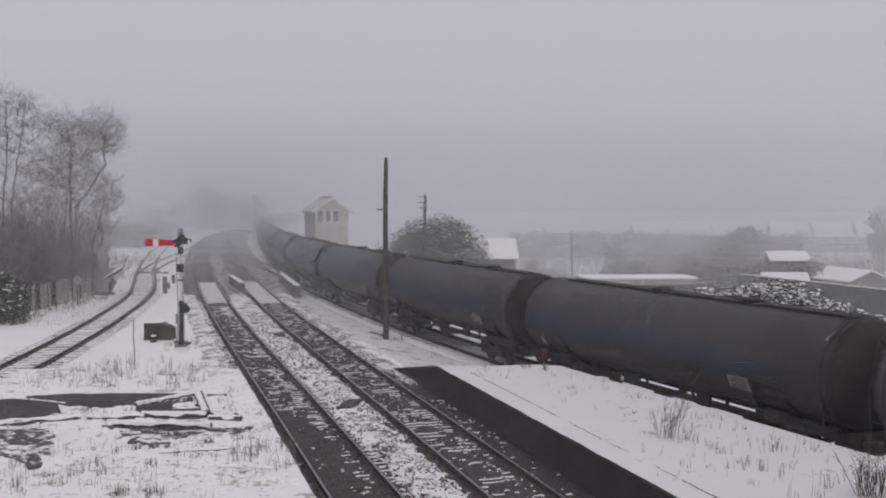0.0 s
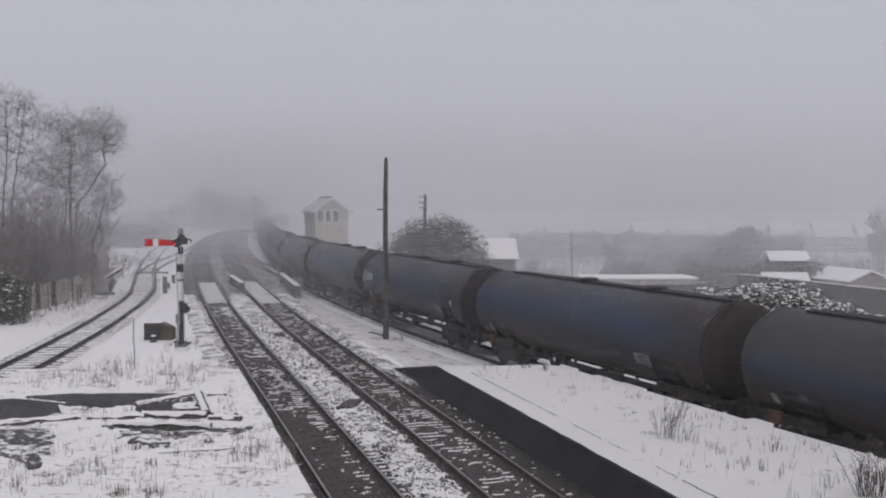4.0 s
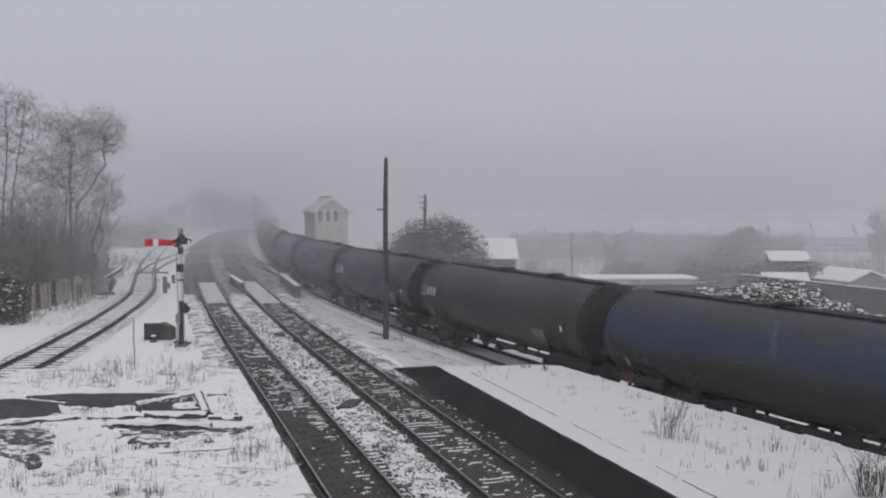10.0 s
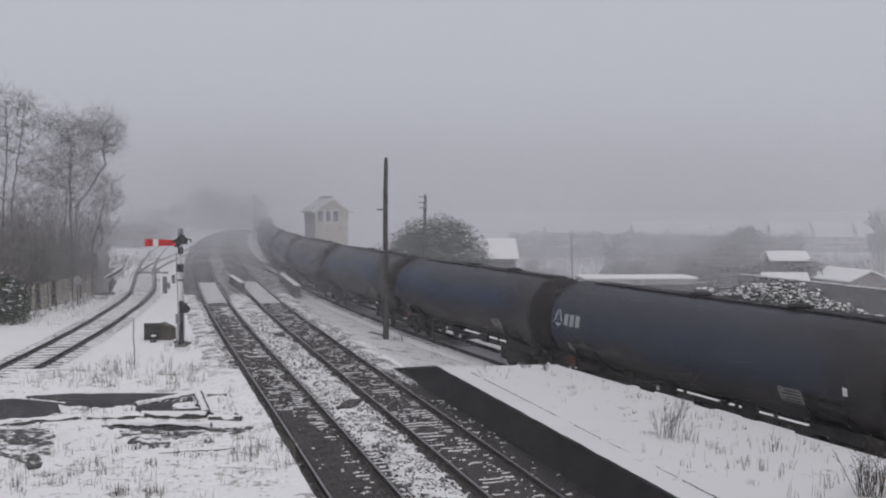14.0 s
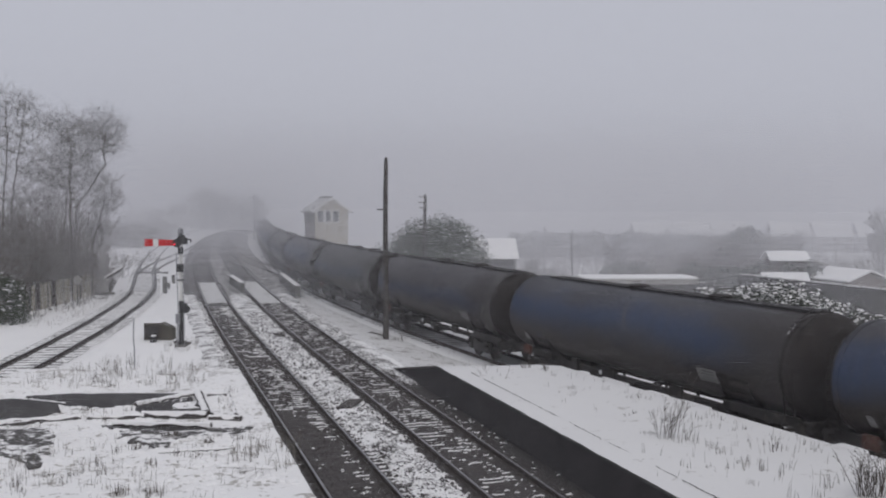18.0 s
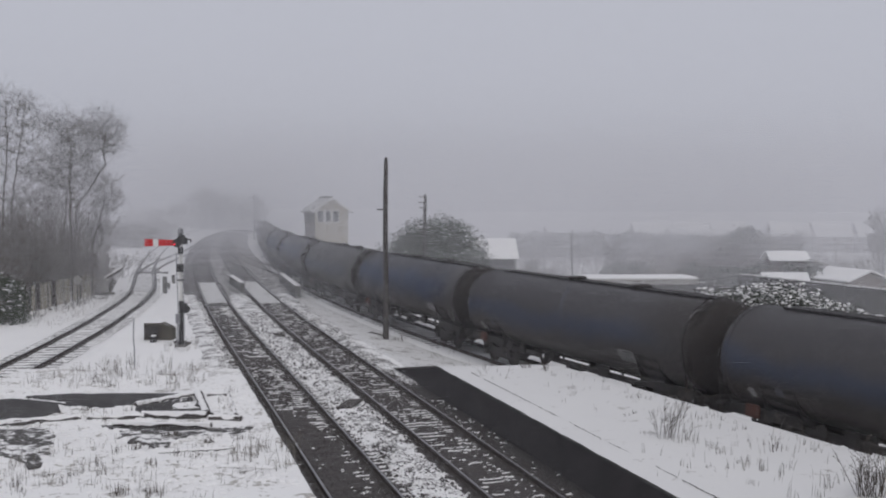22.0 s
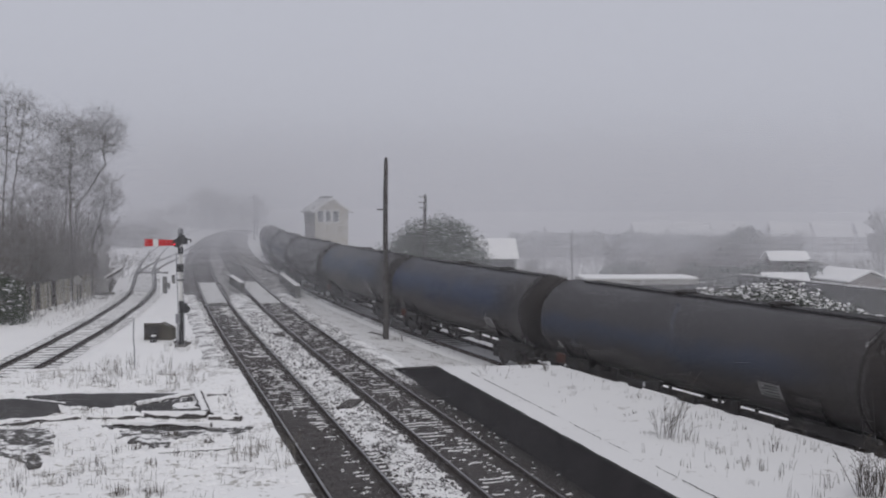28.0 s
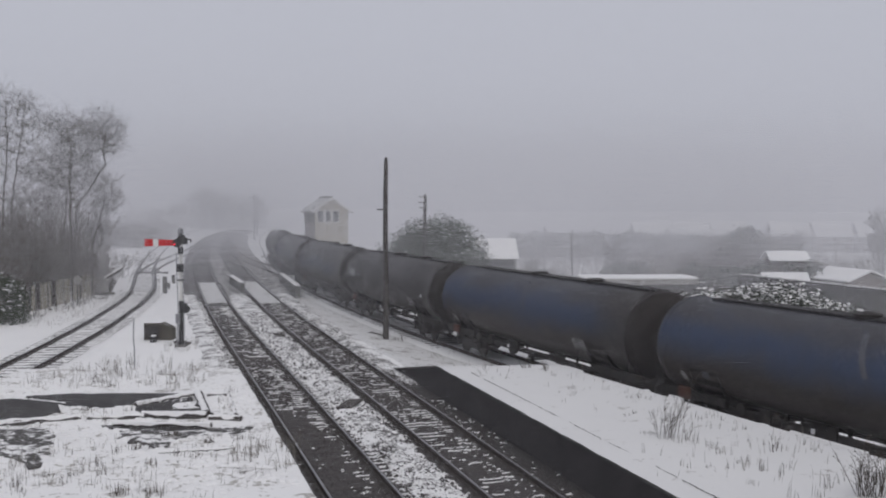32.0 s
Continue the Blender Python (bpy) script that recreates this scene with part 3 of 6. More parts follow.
    bd.tube([(0.45, -4.2, 0.62), (0.45, 4.2, 0.62)], 0.03, 6)
    for k in (-3.2, -1.6, 0.8, 3.0):
        bd.box((-0.62, k, 0.90), (0.05, 0.12, 0.40), None, 0.0)
        bd.box((0.45, k, 0.86), (0.05, 0.10, 0.46), None, 0.0)
    part("brake_rigging", bd, STEEL_BLACK, wg)
    for yy, zz, ly, lz in ((3.4, 0.92, 0.42, 0.40), (1.0, 0.94, 0.30, 0.34), (-2.6, 0.92, 0.62, 0.40)):
        part("valve_box", Builder().box((-0.98, yy, zz), (0.12, ly, lz), None, 0.02), STEEL_BLACK, wg)
    part("brake_cabinet", Builder().box((-1.13, 6.75, 1.02), (0.14, 0.50, 0.36), None, 0.03), RUST_RED, wg, "rust-red brake cabinet")
    part("marker", Builder().box((-1.06, 1.60, 0.88), (0.03, 0.13, 0.13), None, 0.008), REFLECTOR, wg, "small white marker")
    bd = Builder()
    bd.lathe([(-0.03, 0.16), (-0.02, 0.19), (0.02, 0.19), (0.03, 0.16)], "x", (-1.16, 4.2, 0.95), 16)
    part("brake_handwheel", bd, STEEL_BLACK, wg, "", True)
    # Added bars, no real sill: they close the bright gap under the barrel.
    for sx in (-0.92, 0.92):
        part("side_sill", Builder().box((sx, 0, 0.83), (0.10, 10.2, 0.20), None, 0.015), STEEL_BLACK, wg)
    part("centre_sill", Builder().box((0, 0, 0.86), (0.34, 10.2, 0.16), None, 0.02), STEEL_BLACK, wg)
    if paint in ("blue", "band"):
        bd = Builder()
        for i in range(6):
            za, zb = 2.55 + 0.19 * i, 2.55 + 0.19 * (i + 1)
            tank_patch(bd, [(-0.50 + 0.10 * i, za), (-0.30 + 0.10 * i, za), (-0.20 + 0.10 * i, min(zb, 3.6)), (-0.40 + 0.10 * i, min(zb, 3.6))], 0.006)
        part("faded_stripe", bd, FADED, wg, "pale rubbed stripe on the flank", True)
    # plates and stencils on the flank
    def flank_plate(name, y0, y1, z0, z1, mat, text=0, lbl=""):
        bd = Builder()
        n = 4
        for i in range(n):
            a, c = z0 + (z1 - z0) * i / n, z0 + (z1 - z0) * (i + 1) / n
            tank_patch(bd, [(y0, a), (y1, a), (y1, c), (y0, c)], 0.012)
        pl = part(name, bd, mat, wg, lbl)
        if text:
            tb = Builder()
            for k in range(text):
                za = z0 + (z1 - z0) * (k + 0.7) / (text + 0.6)
                tank_patch(tb, [(y0 + 0.08, za - 0.02), (y1 - 0.1 - 0.12 * (k % 2), za - 0.02), (y1 - 0.1 - 0.12 * (k % 2), za + 0.02), (y0 + 0.08, za + 0.02)], 0.016)
            part("writing_bars", tb, BLACK_PAINT, pl)
    flank_plate("data_plate", -4.95, -4.10, 1.54, 1.92, PLATE_GREY, 4, "pale data plate with small writing")
    flank_plate("hazard_plate", -5.45, -5.0, 1.56, 1.90, TANK_END, 0, "grimy plate")
    flank_plate("stencil", 6.55, 6.78, 1.40, 1.68, PLATE_GREY, 0, "small pale label")
    flank_plate("stencil", 5.40, 5.68, 1.62, 1.84, FADED, 0, "small worn label")
    flank_plate("end_mark", -7.66, -7.52, 3.26, 3.52, PLATE_GREY, 0, "small pale label")
    if logo:
        bd = Builder()
        bars_logo(bd, 7.48, 2.24, 0.60)
        part("owner_mark", bd, LABEL_WHITE, wg, "white emblem with three plain bars")
        flank_plate("reflector", -6.55, -6.40, 2.05, 2.25, REFLECTOR, 0, "small white reflector")
    return wg


PITCH = 17.1
RUN = (-132.82, -125.36, -117.93, -110.53, -103.2, -95.9, -88.59, -81.23, -73.8, -66.32, -58.77, -51.17, -43.53, -35.89, -28.21, -20.52, -12.81, -5.09, 2.63, 10.31, 17.9, 25.39, 32.73, 39.9, 46.88, 53.72, 60.49, 67.15, 73.63, 79.91, 86.04, 92.1, 98.12)
ORDER = (("brown", 0), ("band", 0), ("band", 0), ("blue", 0), ("dark", 1), ("blue", 0), ("brown", 1), ("dark", 1), ("blue", 0), ("blue", 0), ("band", 0), ("band", 0), ("blue", 0), ("band", 0), ("blue", 0), ("blue", 0), ("brown", 1), ("band", 0), ("band", 0), ("brown", 0))
LABELS = {("brown", 0): "bogie tank wagon, sooty brown-black barrel", ("brown", 1): "bogie tank wagon, sooty brown-black barrel with white mark", ("band", 0): "bogie tank wagon, grimy grey barrel with a faded blue band", ("blue", 0): "bogie tank wagon, faded blue barrel with a grimy, shade-painted belly", ("dark", 1): "bogie tank wagon, dark blue-grey barrel with white mark"}
WAGONS = []


def on_line_c(s):
    if s < 0:
        x, y, h = LINE_C[0]
        return (x + s * math.sin(h), y + s * math.cos(h), h)
    return at_length(LINE_C, s)


def wagon_pose(s_centre):
    """The wagon sits on its two bogies, each on the line."""
    a, b = on_line_c(s_centre - 5.65), on_line_c(s_centre + 5.65)
    h = math.atan2(b[0] - a[0], b[1] - a[1])
    return pose((a[0] + b[0]) / 2, (a[1] + b[1]) / 2, ZC, 0, 0, -math.degrees(h))


def build_train():
    made = {}
    for i, key in enumerate(ORDER):
        k = i - 3
        if key not in made:
            made[key] = build_wagon(key[0], key[1], LABELS[key])
            wg = made[key]
        else:
            wg = copy_thing(made[key], Matrix.Identity(4))
        WAGONS.append((wg, k))


build_train()


def run_at(t):
    i = min(31, int(t))
    return RUN[i] + (RUN[i + 1] - RUN[i]) * (t - i)


def motions():
    for wg, k in WAGONS:
        rows = []
        for t in range(33):
            s_edge = PITCH * (k - 4) - RUN[t]
            rows.append((float(t), wagon_pose(s_edge - TANK_HALF)))
        walk(wg, rows)
        # the wheels roll while the wagon passes the near stretch of line
        times = [j * 0.08 for j in range(401) if 4.0 < PITCH * (k - 4) - run_at(j * 0.08) < 52.0]
        if not times:
            continue
        if times[0] > 0.0:
            times.insert(0, 0.0)
        if times[-1] < 32.0:
            times.append(32.0)
        for ws in wg.children:
            if ws.name.startswith("wheelset"):
                y = ws.location.y
                start = run_at(times[1])
                stop = run_at(times[-2])
                walk(ws, [(t, Matrix.Translation((0, y, 0.46)) @ Matrix.Rotation((max(start, min(stop, run_at(t))) - start) / 0.46, 4, "X")) for t in times])


# ---- lineside snow, stones and timber ----
def blob(bd, c, sx, sy, sz, ang, rng, n=6, mi=0):
    """A low ragged lump, flat underneath."""
    ca, sa = math.cos(ang), math.sin(ang)
    v = []
    for k in range(n):
        a = 6.28318 * k / n
        r = rng.uniform(0.75, 1.15)
        x, y = math.cos(a) * sx * r, math.sin(a) * sy * r
        v.append((c[0] + x * ca - y * sa, c[1] + x * sa + y * ca, c[2]))
    for k in range(n):
        a = 6.28318 * (k + 0.5) / n
        r = rng.uniform(0.45, 0.65)
        x, y = math.cos(a) * sx * r, math.sin(a) * sy * r
        v.append((c[0] + x * ca - y * sa, c[1] + x * sa + y * ca, c[2] + sz * rng.uniform(0.8, 1.1)))
    f = [(k, (k + 1) % n, n + k) for k in range(n)] + [(n + k, (k + 1) % n, n + (k + 1) % n) for k in range(n)] + [tuple(range(n, 2 * n))]
    bd.add(v, f, mi)


def stone(bd, c, r, rng):
    q = [rng.uniform(0.6, 1.25) * r for _ in range(6)]
    a = rng.uniform(0, 3.1)
    ca, sa = math.cos(a), math.sin(a)
    p = [(q[0], 0, 0), (0, q[1], 0), (-q[2], 0, 0), (0, -q[3], 0), (q[4] * 0.3, 0, q[4] * 0.75), (0, 0, -q[5] * 0.7)]
    v = [(c[0] + x * ca - y * sa, c[1] + x * sa + y * ca, c[2] + z) for x, y, z in p]
    bd.add(v, [(0, 1, 4), (1, 2, 4), (2, 3, 4), (3, 0, 4), (1, 0, 5), (2, 1, 5), (3, 2, 5), (0, 3, 5)])


def snow_bars(line, s0, s1, spans, half, cover, seed, z=-0.152, gap=0.70):
    """Ragged bars of snow lying across a track in the cribs between its sleepers."""
    rng = random.Random(seed)
    bd = Builder()
    s = s0
    while s < s1:
        x, y, h = at_length(line, s + gap / 2)
        ch, sh = math.cos(h), math.sin(h)
        lie = rng.uniform(-0.05, 0.05)
        for o0, o1 in spans:
            row = []
            o = o0
            while o <= o1 + 0.001:
                k = cover(o, s) + 0.75 * noise.noise((o * 2.1, s * 1.9, seed * 3.7)) + 0.62 * noise.noise((o * 8.5, s * 5.0, seed * 1.3))
                if k > 0.0:
                    w = half * min(1.0, 0.45 + 0.8 * k) * rng.uniform(0.55, 1.2)
                    a = lie + 0.07 * noise.noise((o * 3.0, s * 2.0, 8.0)) + rng.gauss(0, 0.012)
                    row.append((o, a - w, a + w * rng.uniform(0.7, 1.1), rng.uniform(0.014, 0.034)))
                if (k <= 0.0 or o + 0.055 > o1 + 0.001) and row:
                    if len(row) > 1:
                        v, f = [], []
                        for oo, a0, a1, up in row:
                            for d, zz in ((a0, z), ((a0 * 0.7 + a1 * 0.3), z + up), ((a0 * 0.3 + a1 * 0.7), z + up * 0.9), (a1, z)):
                                v.append((x + oo * ch + d * sh, y - oo * sh + d * ch, zz))
                        for i in range(len(row) - 1):
                            f += [(4 * i + q, 4 * i + q + 4, 4 * i + q + 5, 4 * i + q + 1) for q in range(3)]
                        f += [(0, 1, 2, 3), tuple(4 * len(row) - 1 - q for q in range(4))]
                        bd.add(v, f)
                    row = []
                o += 0.055
        s += gap
    return tagged(part("snow_bars", bd, SNOW, smooth=True), "bars of snow lying between the sleepers", "snow", kind="stuff")


def build_lineside():
    rng = random.Random(4)
    spans = ((-1.42, -0.92), (-0.61, 0.61), (0.90, 1.55))
    def cover_a(o, s):
        c = 0.07 + (0.14 if o > 0.15 else -0.14) + (0.18 if abs(o) > 0.8 else 0.0) + 0.35 * noise.noise((s * 0.11, 0.0, 0.0))
        c += -0.60 if s < 9 and o < 0.5 else (-0.50 if s < 16 and o < 0.2 else (0.16 if s > 16 else 0.0))
        c -= (0.36 if s > 27 else 0.12) if abs(o) < 0.8 else 0.0
        return c + (-0.5 if 14 < s < 17 and o < 0 else 0.0) - (0.55 if 28 < s < 30.2 else 0.0)
    def cover_b(o, s):
        return 0.11 + (0.10 if o > 0.0 else 0.0) + 0.25 * noise.noise((s * 0.13, 4.0, 0.0)) - (0.40 if s > 27 and abs(o) < 0.8 else 0.0) - (0.55 if o > 0.8 and s < 24 else 0.0) - (0.25 if s < 12 else 0.0) - (0.25 if 17 < s < 28 and abs(o) < 0.8 else 0.0)
    snow_bars(LINE_A, 4.0, 56.0, spans, 0.062, cover_a, 1, gap=0.35)
    snow_bars(LINE_B, 4.0, 56.0, spans, 0.052, cover_b, 2, gap=0.35)
    snow_bars(LINE_D, 14.0, 62.0, ((-1.6, -0.98), (-0.54, 0.54), (0.98, 1.6)), 0.24, lambda o, s: 0.55 + (0.25 if s > 44 else 0.0), 3, -0.132)
    ob = strip(LINE_D, 12, 62, [(-1.6, -0.19), (-1.45, -0.136), (1.45, -0.136), (1.6, -0.19)], SNOWY_BED, "track_bed", None, "", True, 0.0, lumps=0.015)
    tagged(ob, "dark ballast showing between snowed sleepers", "ballast", kind="structure")
    # snow caught between the sleepers
    for line, bias, name in ((LINE_A, 0.0, "snow_streaks"), (LINE_B, 0.25, "snow_streaks")):
        bd = Builder()
        s = 4.0
        while s < 112.0:
            near = noise.noise((s * 0.11, bias * 9.0, 0.0))
            for o0, o1 in ((-1.35, -0.86), (-0.64, 0.64), (0.86, 1.40)):
                span = o1 - o0
                small = 0.62 if s < 22 else 0.85
                tries = (3 if s < 66 else 1) if span > 1 else 1
                for _ in range(tries):
                    o = rng.uniform(o0, o1)
                    p = 0.34 + bias * 0.8 + 0.40 * near + (0.24 if o > 0.1 else -0.14) + (0.16 if s > 26 else -0.04) + (0.12 if abs(o) > 0.8 else 0.0)
                    if s < 15 and line is LINE_A and o < 0.2:
                        p -= 0.35
                    if s < 20 and line is LINE_B:
                        p -= 0.30
                    if rng.random() > p:
                        continue
                    x, y, h = at_length(line, s + 0.35 + rng.uniform(-0.19, 0.19))
                    w = rng.uniform(0.05, 0.26) if span > 1 else rng.uniform(0.05, 0.14)
                    blob(bd, (x + o * math.cos(h), y - o * math.sin(h), -0.162), w * small, rng.uniform(0.016, 0.050) * small, rng.uniform(0.012, 0.030) * small, -h + rng.gauss(0, 0.12), rng)
            s += 0.70
        tagged(part(name, bd, SNOW, smooth=True), "snow caught between sleepers of the track", "snow", kind="stuff")
    # six-foot way and cess: ragged snow over ballast
    prof = [(0.92, -0.19), (1.15, -0.13), (1.45, -0.07), (1.70, -0.05), (2.0, -0.07), (2.25, -0.13), (2.42, -0.19)]
    ob = strip(LINE_A, 2, 60, prof, BALLAST_SNOW, "ballast_shoulder", None, "", True, 0.0, lumps=0.05)
    tagged(ob, "ragged snow over ballast between the main lines", "ballast", kind="structure")
    ob = strip(LINE_A, 60, 200, prof, SNOWY_BED, "ballast_shoulder", None, "", True, 0.0, lumps=0.03)
    tagged(ob, "snow over ballast between the main lines", "ballast", kind="structure")
    ob = strip(LINE_B, 62, 200, [(0.92, -0.19), (1.3, -0.13), (2.2, -0.12), (3.0, -0.15), (3.4, -0.3)], SNOWY_BED, "ballast_shoulder", None, "", True, 0.0, lumps=0.03)
    tagged(ob, "dirty snow over ballast beside the main line", "ballast", kind="structure")
    prof = [(0.92, -0.185), (1.1, -0.16), (1.35, -0.15), (1.62, -0.14)]
    ob = strip(LINE_B, 2, 22, prof, BALLAST_CESS, "ballast_shoulder", None, "", True, 0.0, lumps=0.04)
    tagged(ob, "dark ballast dusted with snow under the platform wall", "ballast", kind="structure")
    prof = [(0.92, -0.185), (1.1, -0.15), (1.5, -0.13), (1.9, -0.19), (2.2, -0.26)]
    ob = strip(LINE_B, 22, 62, prof, BALLAST_SNOW, "ballast_shoulder", None, "", True, 0.0, lumps=0.05)
    tagged(ob, "ragged snow over ballast beside the main line", "ballast", kind="structure")
    prof = [(-2.2, -0.27), (-1.9, -0.17), (-1.6, -0.14), (-1.3, -0.145), (-0.92, -0.185)]
    ob = strip(LINE_A, 24, 62, prof, BALLAST_SNOW, "ballast_shoulder", None, "", True, 0.0, lumps=0.04)
    tagged(ob, "ragged snow over ballast beside the main line", "ballast", kind="structure")
    # thawed dark strips along the rails of the branch
    for side in (-0.7525, 0.7525):
        sl = shifted(LINE_D, side)
        ob = strip(sl, 20, 90, [(-0.25, -0.16), (-0.17, -0.112), (0.17, -0.112), (0.26, -0.16)], BALLAST, "thawed_strip", None, "", True, 0.0, lumps=0.04)
        tagged(ob, "dark thawed ballast beside a branch rail", "ballast", kind="structure")
    # loose stones and snow crumbs near the camera
    st, cr = Builder(), Builder()
    for _ in range(5200):
        s = 4.0 + 44.0 * rng.random() ** 1.3
        line, o, z = LINE_A, rng.uniform(1.0, 2.35), 0.0
        if rng.random() < 0.35:
            line, o = LINE_B, rng.uniform(0.95, 1.6)
        x, y, h = at_length(line, s)
        z = (-0.16 + 0.10 * math.sin((o - 0.95) / 1.45 * 3.14)) if line is LINE_A else -0.15
        p = (x + o * math.cos(h), y - o * math.sin(h), z)
        if rng.random() < (0.62 if line is LINE_A else 0.96):
            stone(st, p, rng.uniform(0.03, 0.065), rng)
        else:
            blob(cr, (p[0], p[1], p[2] - 0.02), rng.uniform(0.04, 0.12), rng.uniform(0.03, 0.07), rng.uniform(0.03, 0.06), rng.uniform(0, 3), rng, 5)
    for _ in range(9000):
        s = 2.0 + 26.0 * rng.random()
        line = LINE_A if rng.random() < 0.55 else LINE_B
        o = rng.uniform(-1.35, 1.35)
        if abs(abs(o) - 0.7525) < 0.10:
            continue
        x, y, h = at_length(line, s)
        p = (x + o * math.cos(h), y - o * math.sin(h), -0.152)
        if rng.random() < 0.965:
            stone(st, p, rng.uniform(0.022, 0.048), rng)
        else:
            blob(cr, p, rng.uniform(0.02, 0.06), rng.uniform(0.012, 0.03), rng.uniform(0.012, 0.03), -h, rng, 5)
    tagged(part("ballast_stones", st, BALLAST), "loose wet ballast stones", "stones", kind="stuff")
    tagged(part("snow_crumbs", cr, SNOW, smooth=True), "clumps of snow on the ballast", "snow", kind="stuff")
    # small lumps and hollows of wind-packed snow on the disused platform
    lp = Builder()
    ex, bx = off_x(LINE_A, -1.7), off_x(LINE_D, 2.3)
    for _ in range(3200):
        y = 18.0 + 14.0 * rng.random()
        x = rng.uniform(max(bx(y), -13.0), ex(y))
        if noise.noise((x * 0.6, y * 0.6, 7.0)) > -0.25:
            blob(lp, (x, y, 0.895), rng.uniform(0.04, 0.22), rng.uniform(0.04, 0.14), rng.uniform(0.015, 0.05), rng.uniform(0, 3), rng, 7)
    tagged(part("snow_lumps", lp, SNOW, smooth=True), "lumps of wind-packed snow on the platform", "snow", kind="stuff")
    # boarded decks of the underbridge, snow lying flat between the rails
    for line, y0, y1 in ((LINE_A, 66, 83), (LINE_B, 65.5, 84), (LINE_D, 75, 92)):
        i0 = min(range(len(line)), key=lambda i: abs(line[i][1] - y0))
        i1 = min(range(len(line)), key=lambda i: abs(line[i][1] - y1))
        ob = strip(line, i0, i1, [(-0.66, -0.17), (-0.64, -0.06), (-0.2, -0.05), (0.3, -0.055), (0.64, -0.06), (0.66, -0.17)], DECK_SNOW, "bridge_deck", None, "", True, 0.0, lumps=0.01)
        tagged(ob, "boarded bridge deck between rails under smooth snow", "bridge deck", kind="structure")


DECK_SNOW = snow_mat("deck_thin_snow", 0.68, ((0.15, 0.145, 0.14), (0.30, 0.29, 0.285)), 1.4, 7.0, 0.72)
BALLAST_CESS = snow_mat("cess_ballast", 0.10, ((0.030, 0.028, 0.028), (0.085, 0.08, 0.078)), 1.0, 15.0)
build_lineside()


def thin_snow():
    """Thin patchy snow between the main line and the siding, its colour greyed for the train's shade."""
    a, b = off_x(LINE_B, 2.1), off_x(LINE_C, -1.7)
    ys = [35.0 + 0.6 * k for k in range(150)]
    bd = Builder()
    m = 14
    v = []
    for y in ys:
        for i in range(m):
            x = a(y) + (b(y) - a(y)) * i / (m - 1)
            up = 0.06 if 0 < i < m - 1 and 40 < y < 124 else -0.12
            v.append((x, y, ground_z(x, y) + 0.05 * noise.noise((x * 0.4, y * 0.4, 0.3)) + 0.03 * noise.noise((x * 1.7, y * 1.7, 2.0)) + up))
    bd.add(v, [(j * m + i, j * m + i + 1, (j + 1) * m + i + 1, (j + 1) * m + i) for j in range(len(ys) - 1) for i in range(m - 1)])
    tagged(part("thin_snow", bd, snow_mat("thin_snow_shade_tone", 0.66, ((0.13, 0.12, 0.11), (0.32, 0.30, 0.28)), 1.1, 6.0, 0.78), smooth=True), "thin snow on rough ground by the siding, greyed for the train's shade", "snow", kind="structure")


thin_snow()


def parapet(p0, p1, w, z0, z1, label):
    """A low bridge parapet with a snow cap."""
    a, b = Vector((*p0, 0)), Vector((*p1, 0))
    ang = math.atan2((b - a).x, (b - a).y)
    th = thing("bridge_parapet", label, "parapet", pose((a.x + b.x) / 2, (a.y + b.y) / 2, z0, 0, 0, -math.degrees(ang)), "parapets of the underbridge")
    ln = (b - a).length
    part("wall", Builder().box((0, 0, (z1 - z0) / 2), (w, ln, z1 - z0), None, 0.03), CONCRETE_DARK, th)
    bd = Builder()
    bd.box((0, 0, z1 - z0 + 0.05), (w + 0.08, ln + 0.08, 0.10), None, 0.02)
    part("coping", bd, CONCRETE_DARK, th)
    bd = Builder()
    bd.box((0, 0, z1 - z0 + 0.125), (w - 0.02, ln, 0.06), None, 0.028)
    part("snow_cap", bd, SNOW, th, "thick snow cap", True)


parapet((-14.75, 75.0), (-17.0, 82.4), 0.42, -0.25, 0.46, "low grey concrete bridge parapet capped with snow")
parapet((-10.3, 72.6), (-13.5, 85.6), 0.42, -0.30, 0.40, "long low grey concrete bridge parapet capped with snow")


# ---- signal ----
GLOW_RED = bpy.data.materials.new("signal_lamp_red")
GLOW_RED.use_nodes = True
gb = GLOW_RED.node_tree.nodes["Principled BSDF"]
gb.inputs["Base Color"].default_value = (0.6, 0.02, 0.03, 1)
gb.inputs["Emission Color"].default_value = (1.0, 0.05, 0.08, 1)
gb.inputs["Emission Strength"].default_value = 1.3


